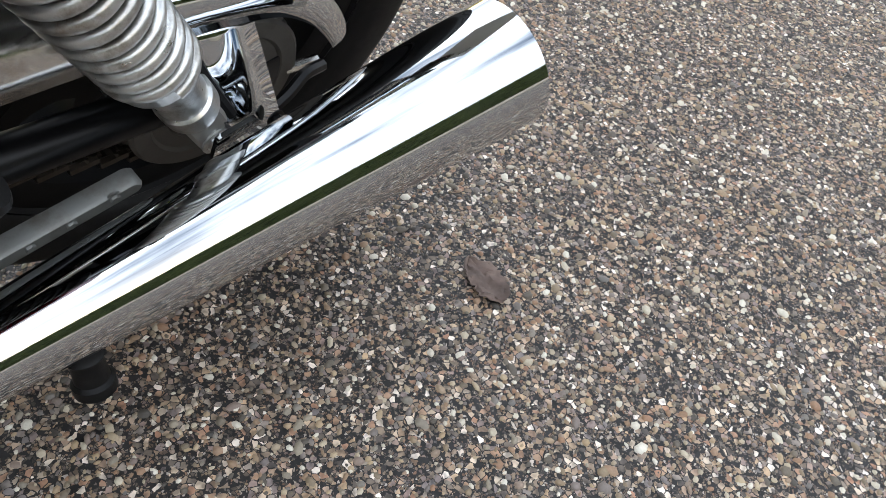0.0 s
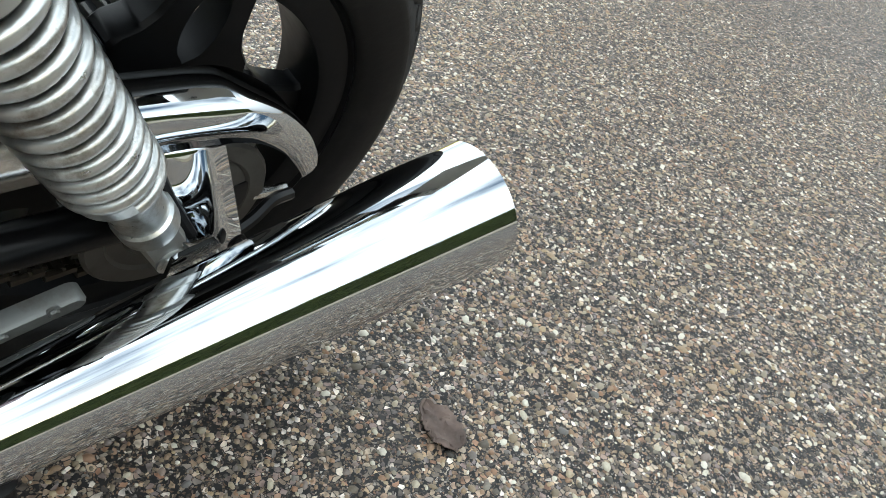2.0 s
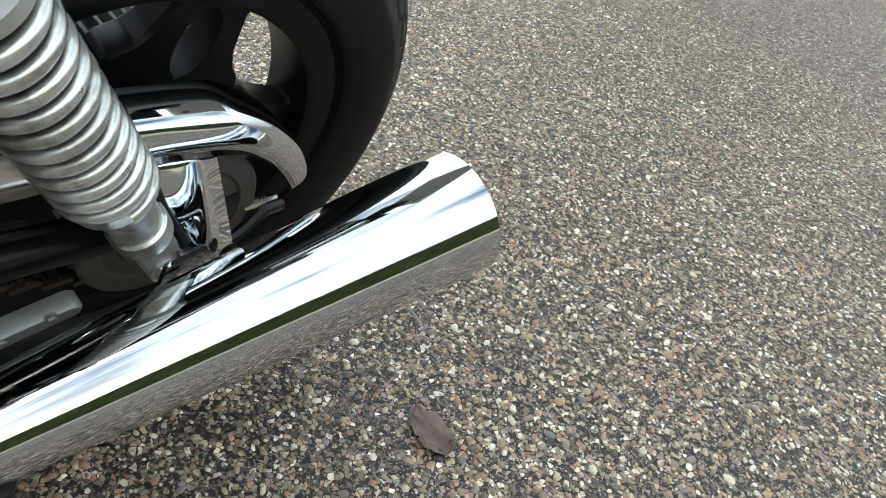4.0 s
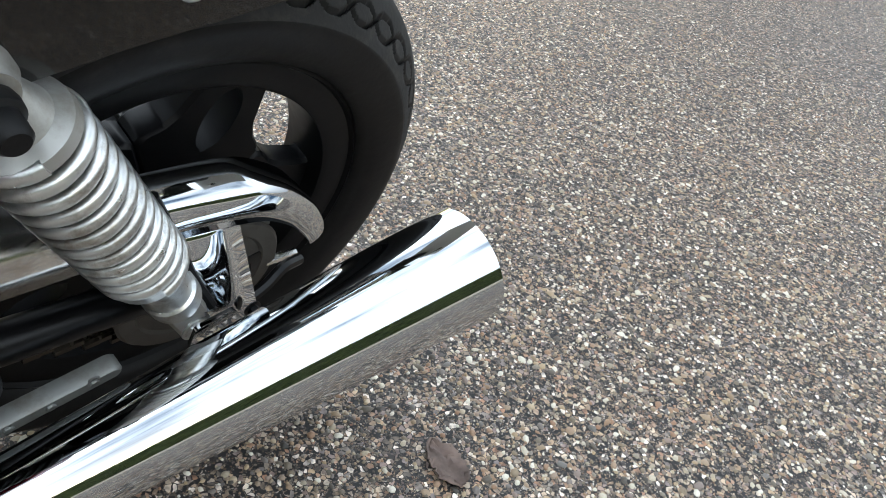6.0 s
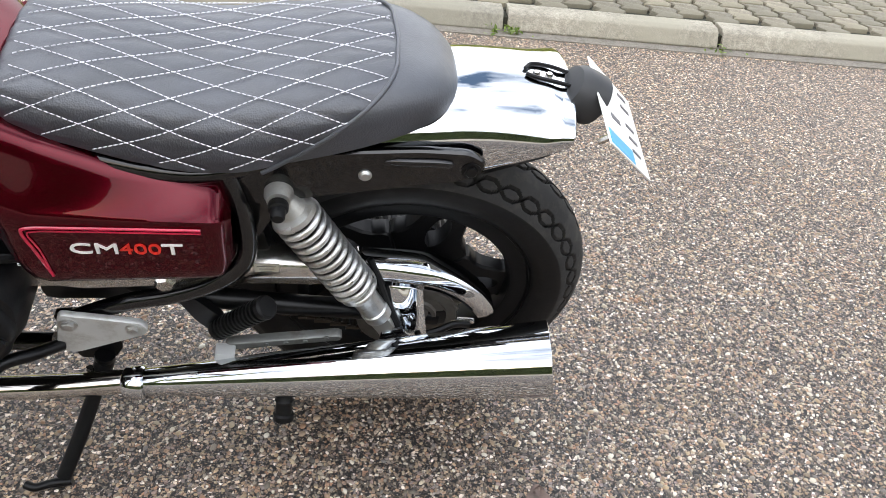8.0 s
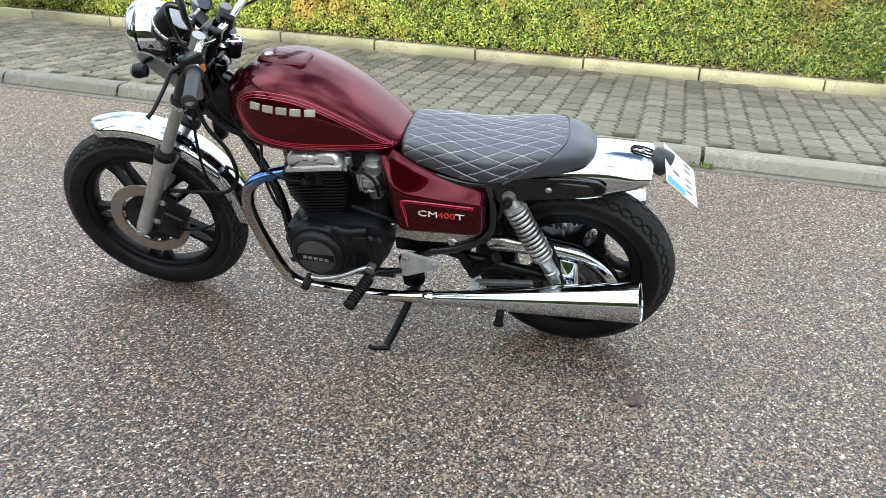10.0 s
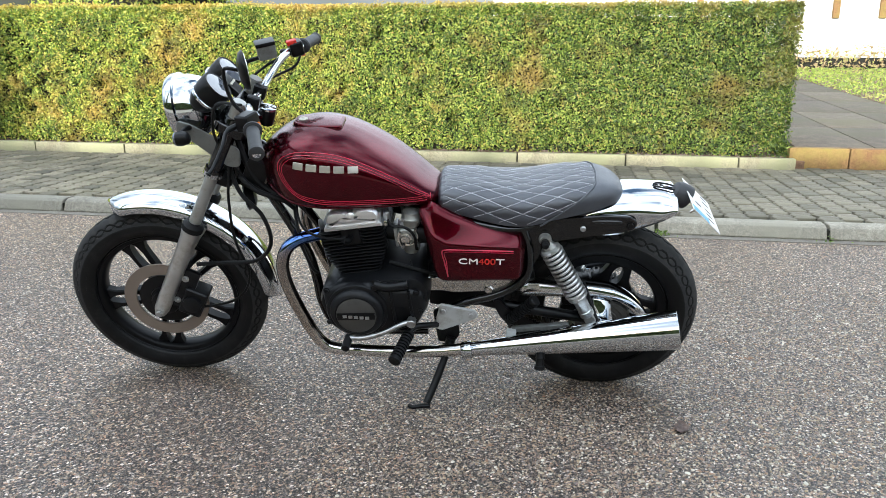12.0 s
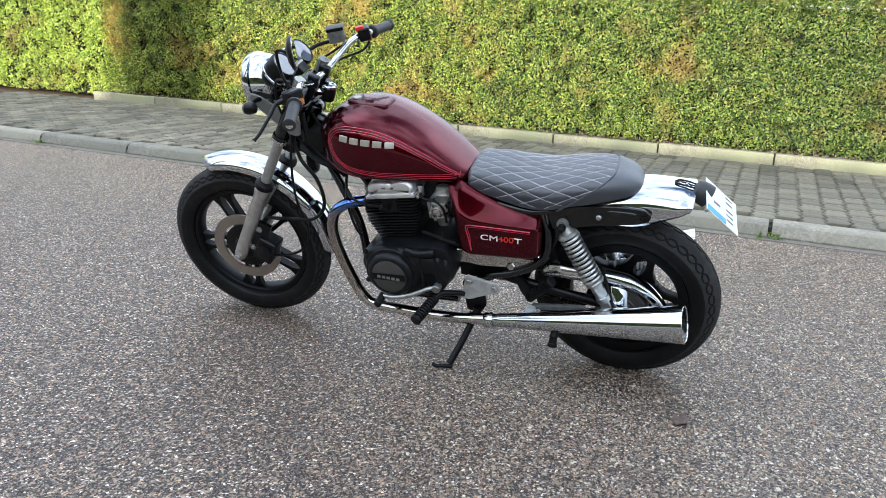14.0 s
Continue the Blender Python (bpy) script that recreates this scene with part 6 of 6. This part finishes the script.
for s in (1, -1):
    peg("rider_footrest", (0.600, 0.225 * s, 0.345), (0.636, 0.335 * s, 0.318), 0.0185, "ribbed black rubber rider foot-rest")
    part("footrest_arm", tube([(0.520, 0.158 * s, 0.330), (0.550, 0.185 * s, 0.345), (0.585, 0.205 * s, 0.352), (0.605, 0.230 * s, 0.344)], 0.010, 12), black_satin, bike, "black foot-rest arm")
    peg("passenger_footrest", (0.300, 0.138 * s, 0.335), (0.217, 0.165 * s, 0.436), 0.0175, "ribbed black rubber passenger foot-rest folded up", 12)
    part("footrest_bracket", slab([(0.348, 0.408), (0.326, 0.415), (0.288, 0.362), (0.290, 0.336), (0.312, 0.334), (0.330, 0.362)], [(0.122 * s, 0), (0.136 * s, 0)], 0.008), black_satin, bike, "black passenger foot-rest bracket")
    bm = slab([(0.290, 0.303), (0.286, 0.318), (0.115, 0.340), (0.107, 0.333), (0.111, 0.325), (0.277, 0.301)], [(0.138 * s, 0), (0.140 * s, 0), (0.150 * s, 0), (0.153 * s, 0.002)], 0.006)
    hg = part("silencer_stay", bm, stay_grey, bike, "grey painted silencer stay")
    part("strap", block((0.290, 0.160 * s, 0.292), (0.030, 0.022, 0.050), (0, -8, 0), 0.004), silver_paint, hg, "pale clamp strap")
    for x, z in ((0.132, 0.337), (0.165, 0.330), (0.195, 0.326), (0.225, 0.322)):
        part("rivet", hex_bolt(bmesh.new(), (x, 0.151 * s, z - 0.004), (0, s, 0), 0.004, 0.004), stay_grey, hg)
gear = new("gear_lever")
gear.parent = bike
tagged(gear, "satin steel gear lever with rubber pad")
part("arm", tube([(0.592, 0.222, 0.386), (0.625, 0.232, 0.378), (0.68, 0.240, 0.352), (0.74, 0.245, 0.335), (0.785, 0.245, 0.335)], 0.008, 12), satin, gear)
part("boss", rod((0.592, 0.205, 0.386), (0.592, 0.240, 0.386), 0.014), satin, gear)
part("pad", rod((0.785, 0.235, 0.333), (0.790, 0.285, 0.322), 0.013), rubber, gear, "black rubber pad")
# stand foot rests on the road
foot_w = Vector((-0.541, -0.254, 0.008))
foot = bike.matrix_world.inverted() @ foot_w
stand = new("side_stand")
stand.parent = bike
tagged(stand, "black steel side stand folded out")
part("leg", tube([(0.478, 0.135, 0.262), (0.484, 0.143, 0.240), Vector((0.484, 0.143, 0.240)).lerp(foot, 0.55), foot + Vector((0.0, -0.004, 0.012))], [0.016] * 9 + [0.0125] * 16, 12), black_satin, stand)
part("foot", tube([foot + Vector((-0.012, 0, 0.004)), foot + Vector((0.02, 0.004, 0.004)), foot + Vector((0.042, 0.010, 0.004)), foot + Vector((0.058, 0.006, 0.008))], [0.008] * 8 + [0.007] * 17, 10), black_satin, stand)
part("return_spring", tube([(0.50, 0.150, 0.250), (0.505, 0.165, 0.215), (0.512, 0.185, 0.19)], 0.006, 8), old_chrome, stand)

# cables and hoses at the front
def cable(name, pts, r, label, steer=False):
    return part(name, tube(pts, r, 8), rubber, bike, label)


cable("clutch_cable", [(1.005, 0.25, 1.078), (1.10, 0.18, 1.05), (1.14, 0.12, 0.93), (1.09, 0.09, 0.80), (1.01, 0.10, 0.74), (0.97, 0.12, 0.70)], 0.004, "black clutch cable")
cable("brake_hose", [(1.05, -0.24, 1.07), (1.13, -0.12, 1.06), (1.16, 0.0, 0.98), (1.13, 0.08, 0.86), (1.10, 0.11, 0.76), (1.035, 0.13, 0.69), (1.02, 0.135, 0.60), (1.075, 0.13, 0.535), (1.18, 0.125, 0.52), (1.27, 0.12, 0.51)], 0.0065, "black brake hose looping behind the fork")
cable("speedometer_cable", [(1.16, 0.07, 1.03), (1.12, 0.10, 0.88), (1.135, 0.115, 0.74), (1.135, 0.12, 0.60), (1.11, 0.115, 0.47), (1.17, 0.10, 0.37), (1.30, 0.095, 0.33), (1.41, 0.085, 0.335)], 0.0045, "black speedometer cable")
cable("throttle_cable", [(1.0, -0.25, 1.07), (1.07, -0.19, 1.04), (1.11, -0.1, 1.0), (1.08, 0.02, 0.9), (0.99, 0.04, 0.80), (0.80, 0.03, 0.73)], 0.004, "black throttle cable")
cable("wiring_loom", [(1.12, 0.03, 0.97), (1.09, 0.07, 0.88), (1.06, 0.085, 0.80), (1.02, 0.085, 0.755), (0.97, 0.09, 0.735)], 0.010, "black wiring loom")
cable("wiring_loom", [(1.10, 0.09, 0.80), (1.05, 0.11, 0.765), (1.0, 0.12, 0.75), (0.965, 0.11, 0.73), (0.95, 0.09, 0.70)], 0.008, "black wiring loom")
cable("switch_lead", [(0.97, -0.275, 1.06), (0.985, -0.24, 1.03), (1.03, -0.17, 1.02), (1.08, -0.08, 1.01)], 0.004, "black switch lead")
cable("breather_hose", [(0.96, 0.05, 0.70), (0.94, 0.11, 0.66), (0.925, 0.14, 0.60), (0.90, 0.15, 0.53), (0.885, 0.14, 0.50)], 0.005, "black breather hose")
part("junction_box", block((1.055, 0.03, 0.80), (0.07, 0.12, 0.10), (0, -25, 0), 0.015), black_satin, bike, "black electrical box behind the fork")


# kerb stones, one metre each
kerb_len, K0 = 1.0, 0.28
kerb_mesh = None
for k in range(-11, 8):
    bm = slab([(0.005, 0.0), (0.150, 0.0), (0.150, WALK_Z + 0.004), (0.055, WALK_Z + 0.002), (0.028, WALK_Z - 0.012), (0.0, 0.012)], [(0.006, 0.003), (0.009, 0), (kerb_len - 0.009, 0), (kerb_len - 0.006, 0.003)], 0.008) if kerb_mesh is None else None
    if bm:
        bmesh.ops.transform(bm, matrix=Matrix(((0, 1, 0, 0), (1, 0, 0, 0), (0, 0, 1, 0), (0, 0, 0, 1))), verts=bm.verts)
        st = part("kerb_stone", bm, kerb_mat, kerb)
        kerb_mesh = st.data
    else:
        st = new("kerb_stone", kerb_mesh)
        st.parent = kerb
    st.matrix_world = STREET @ pose(K0 + k * 1.01, 0.0, random.uniform(-0.003, 0.003), 0, random.uniform(-0.15, 0.15), random.uniform(-0.25, 0.25))

# edging stones
edge_mesh = None
p = -7.73
while p < 1.7:
    if edge_mesh is None:
        bm = block((0.495, 0.05, 0.075), (0.985, 0.085, 0.200), (0, 0, 0), 0.010)
        st = part("edging_stone", bm, edge_mat, edging)
        edge_mesh = st.data
    else:
        st = new("edging_stone", edge_mesh)
        st.parent = edging
    w = min(1.0, 1.76 - p)
    st.matrix_world = STREET @ pose(p, EDGE_Q, random.uniform(-0.004, 0.004), 0, random.uniform(-0.2, 0.2), random.uniform(-0.3, 0.3)) @ Matrix.Diagonal((w, 1, 1, 1))
    p += 1.0
# orange kerb blocks across the path's end
for i in range(9):
    bm = block((1.98 + i * 0.52, EDGE_Q + 0.18, 0.15), (0.51, 0.10, 0.23), (0, 0, 0), 0.012)
    bmesh.ops.transform(bm, matrix=STREET, verts=bm.verts)
    part("path_kerb", bm, orange_mat, path, "orange lichen-stained kerb block")
# path slabs
for i in range(3):
    for j in range(7):
        bm = block((1.80 + 0.36 + i * 0.70, EDGE_Q + 0.95 + j * 1.30, rising(EDGE_Q + 0.95 + j * 1.30) - 0.006), (0.685, 1.28, 0.02), (math.degrees(math.atan(0.05)), 0, 0), 0.004)
        bmesh.ops.transform(bm, matrix=STREET, verts=bm.verts)
        part("slab", bm, slab_mat, path)
# wall panels with dark posts above the white wall
for i in range(7):
    bm = block((2.6 + i * 0.95, EDGE_Q + 11.17, 2.35), (0.14, 0.08, 1.05), (0, 0, 0), 0.01)
    bmesh.ops.transform(bm, matrix=STREET, verts=bm.verts)
    part("post", bm, orange_mat, far_wall, "brown post on the wall")

# interlocking pavers
PA, PB = 0.142, 0.205


def paver_outline(a, b, j=0.0070):
    """A block with zigzag long sides."""
    h, w, z = b / 2 - j, a / 2 - j, 0.012
    steps = [(-1.0, -z), (-0.55, z), (-0.45, z), (0.0, -z), (0.45, z), (0.55, z), (1.0, -z)]
    right = [(w + d, h * t) for t, d in steps]
    left = [(-w + d, h * t) for t, d in steps[::-1]]
    return right + left


def paver_data():
    out = [Vector(v) for v in paver_outline(PA, PB)]
    bm = bmesh.new()
    rings = [[bm.verts.new((q.x, q.y, z)) for q in (shrink(out, d) if d else out)] for z, d in ((-0.03, 0), (-0.008, 0), (-0.002, 0.004), (0.0, 0.010))]
    n = len(out)
    for a, b in zip(rings, rings[1:]):
        for k in range(n):
            bm.faces.new((a[k], a[(k + 1) % n], b[(k + 1) % n], b[k]))
    bm.faces.new(rings[-1])
    return bm


spots = []
i = 0
p = -9.0
while p < 6.2:
    q = 0.155 + (PB / 2 if i % 2 else PB)
    row = 0
    while q < EDGE_Q + (0.02 if p < 1.72 else 0.12):
        spots.append((p, q))
        q += PB
    p += PA
    i += 1
spots.sort(key=lambda s: (s[0] - 0.3) ** 2 * 0.25 + (s[1] - 0.2) ** 2)
first = part("paver", paver_data(), paver_mat, pavement)
paver_mesh = first.data
for k, (p, q) in enumerate(spots[:300]):
    ob = first if k == 0 else new("paver", paver_mesh)
    ob.parent = pavement
    ob.matrix_world = STREET @ pose(p, q, WALK_Z + random.uniform(-0.003, 0.003), random.uniform(-0.8, 0.8), random.uniform(-0.8, 0.8), random.uniform(-1, 1))
verts, faces = [], []
base_v = [v.co.copy() for v in paver_mesh.vertices]
base_f = [tuple(f.vertices) for f in paver_mesh.polygons]
for p, q in spots[300:]:
    m = STREET @ pose(p, q, WALK_Z + random.uniform(-0.003, 0.003), random.uniform(-0.8, 0.8), random.uniform(-0.8, 0.8), random.uniform(-1, 1))
    k = len(verts)
    verts += [m @ v for v in base_v]
    faces += [tuple(k + x for x in f) for f in base_f]
far_paver = concrete("far_grey_green_paver", (0.185, 0.165, 0.128), (0.400, 0.362, 0.286), (0.190, 0.172, 0.124))
isl = far_paver.node("ShaderNodeNewGeometry").outputs["Random Per Island"]
old = far_paver.b.inputs["Base Color"].links[0].from_socket
far_paver.link(far_paver.mix(1.0, old, far_paver.ramp(isl, (0.0, (0.60, 0.60, 0.58)), (1.0, (1.35, 1.32, 1.25))), "MULTIPLY"), "Base Color")
rest = link_mesh("paver_field", verts, faces, far_paver, pavement, "more interlocking pavers", smooth=False)
tagged(rest, kind="stuff")

# stone chippings proud of the road where it is seen closest
rng = np.random.default_rng(11)
n = 92000
cx, cy = rng.uniform(-0.75, 2.3, n), rng.uniform(-0.95, 1.5, n)
keep = rng.uniform(0, 1, n) < np.clip(1.25 - np.hypot((cx - 0.55) / 1.75, (cy - 0.15) / 1.35), 0, 1) ** 0.7
cx, cy = cx[keep], cy[keep]
n = len(cx)
shape = np.array([(0, 0, 0.62), (0.8, 0, 0.30), (0.35, 0.75, 0.34), (-0.5, 0.65, 0.28), (-0.85, -0.05, 0.32), (-0.35, -0.75, 0.30), (0.45, -0.7, 0.28),
                  (1.0, 0.0, -0.4), (0.45, 0.95, -0.4), (-0.6, 0.85, -0.4), (-1.05, -0.05, -0.4), (-0.45, -0.95, -0.4), (0.55, -0.9, -0.4)])
tri = [(0, 1, 2), (0, 2, 3), (0, 3, 4), (0, 4, 5), (0, 5, 6), (0, 6, 1)]
for k in range(6):
    a, b = 1 + k, 1 + (k + 1) % 6
    tri += [(a, a + 6, b), (b, a + 6, b + 6)]
size = rng.lognormal(math.log(0.0025), 0.42, n).clip(0.0012, 0.0070)
ang = rng.uniform(0, 2 * math.pi, n)
jit = shape[None] * (1 + rng.normal(0, 0.13, (n, 13, 1)))
sx, sy = size * rng.uniform(0.8, 1.35, n), size * rng.uniform(0.65, 1.0, n)
lx, ly, lz = jit[:, :, 0] * sx[:, None], jit[:, :, 1] * sy[:, None], jit[:, :, 2] * (size * rng.uniform(0.65, 1.15, n))[:, None]
ca, sa = np.cos(ang)[:, None], np.sin(ang)[:, None]
V = np.stack([cx[:, None] + ca * lx - sa * ly, cy[:, None] + sa * lx + ca * ly, lz + 0.0004], 2).reshape(-1, 3)
Fc = (np.arange(n)[:, None, None] * 13 + np.array(tri)[None]).reshape(-1, 3)
me = bpy.data.meshes.new("chippings")
me.from_pydata(V.tolist(), [], Fc.tolist())
me.materials.append(chip.m)
me.polygons.foreach_set("use_smooth", [True] * len(me.polygons))
tagged(new("chippings", me), "loose-looking stone chippings set in the asphalt", "chippings", kind="stuff")

# dead leaf on the road
rows = []
for i in range(31):
    t = i / 30
    row = []
    for k in range(-6, 7):
        side = 1 if k > 0 else -1
        w = 0.021 * math.sin(math.pi * min(1.0, 0.03 + t * 0.97)) ** 0.6 * (1 + 0.35 * noise.noise(Vector((t * 9, side * 3.1, 0.4))) + 0.15 * noise.noise(Vector((t * 31, side * 5.0, 2.0))))
        u = k / 6
        z = 0.0035 + 0.0045 * abs(u) ** 1.5 + 0.0045 * noise.noise(Vector((t * 6, u * 3, 1.3))) + 0.0018 * noise.noise(Vector((t * 17, u * 9, 5.0)))
        row.append(Vector(((t - 0.5) * 0.074 + 0.004 * noise.noise(Vector((u * 4, t * 5, 9.0))), w * u, max(0.001, z))))
    rows.append(row)
lf = part("dead_leaf", sheet(rows), dead_leaf_mat, None, "shrivelled brown leaf on the asphalt")
tagged(lf, "shrivelled brown dead leaf lying on the asphalt", "leaf")
lf.matrix_world = pose(0.241, -0.210, 0.002, 0, 0, 84)
thick(lf, 0.001)

# weeds in the kerb joints
for p, k in ((K0 + 0.0, 50), (K0 - 6 * 1.01, 36), (K0 + 1.01, 16)):
    rng = np.random.default_rng(int(p * 10) + 400)
    pts = np.stack([rng.normal(p, 0.045, k), rng.normal(-0.03, 0.02, k), np.abs(rng.normal(0.015, 0.012, k))], 1) @ np.array(STREET.to_3x3()).T + np.array(STREET.translation)
    leaf_mass("weed", pts, np.tile((0.0, -0.3, 1.0), (k, 1)), 0.016, weed_leaf, "small green weed growing in a kerb joint", "weed", seed=k)

# grass on the lawn, dry litter below the hedge
rng = np.random.default_rng(21)
k = 30000
gq = rng.uniform(EDGE_Q + 0.3, EDGE_Q + 10.3, k)
P = np.stack([rng.uniform(3.9, 12, k), gq, 0.250 + 0.05 * (gq - EDGE_Q - 0.2) + rng.uniform(0.0, 0.05, k)], 1) @ np.array(STREET.to_3x3()).T + np.array(STREET.translation)
leaf_mass("grass", P, np.tile((0.0, -0.4, 0.5), (k, 1)), 0.026, grass_leaf, "tufty yellow-green lawn grass", "grass", seed=22)
k = 1400
P = np.stack([rng.uniform(-7.6, 1.7, k), rng.uniform(EDGE_Q + 0.09, EDGE_Q + 0.3, k), rng.uniform(0.153, 0.170, k)], 1) @ np.array(STREET.to_3x3()).T + np.array(STREET.translation)
leaf_mass("leaf_litter", P, np.tile((0.0, 0.0, 1.0), (k, 1)), 0.02, dead_leaf_mat, "dry brown leaf litter under the hedge", "leaf litter", seed=23)
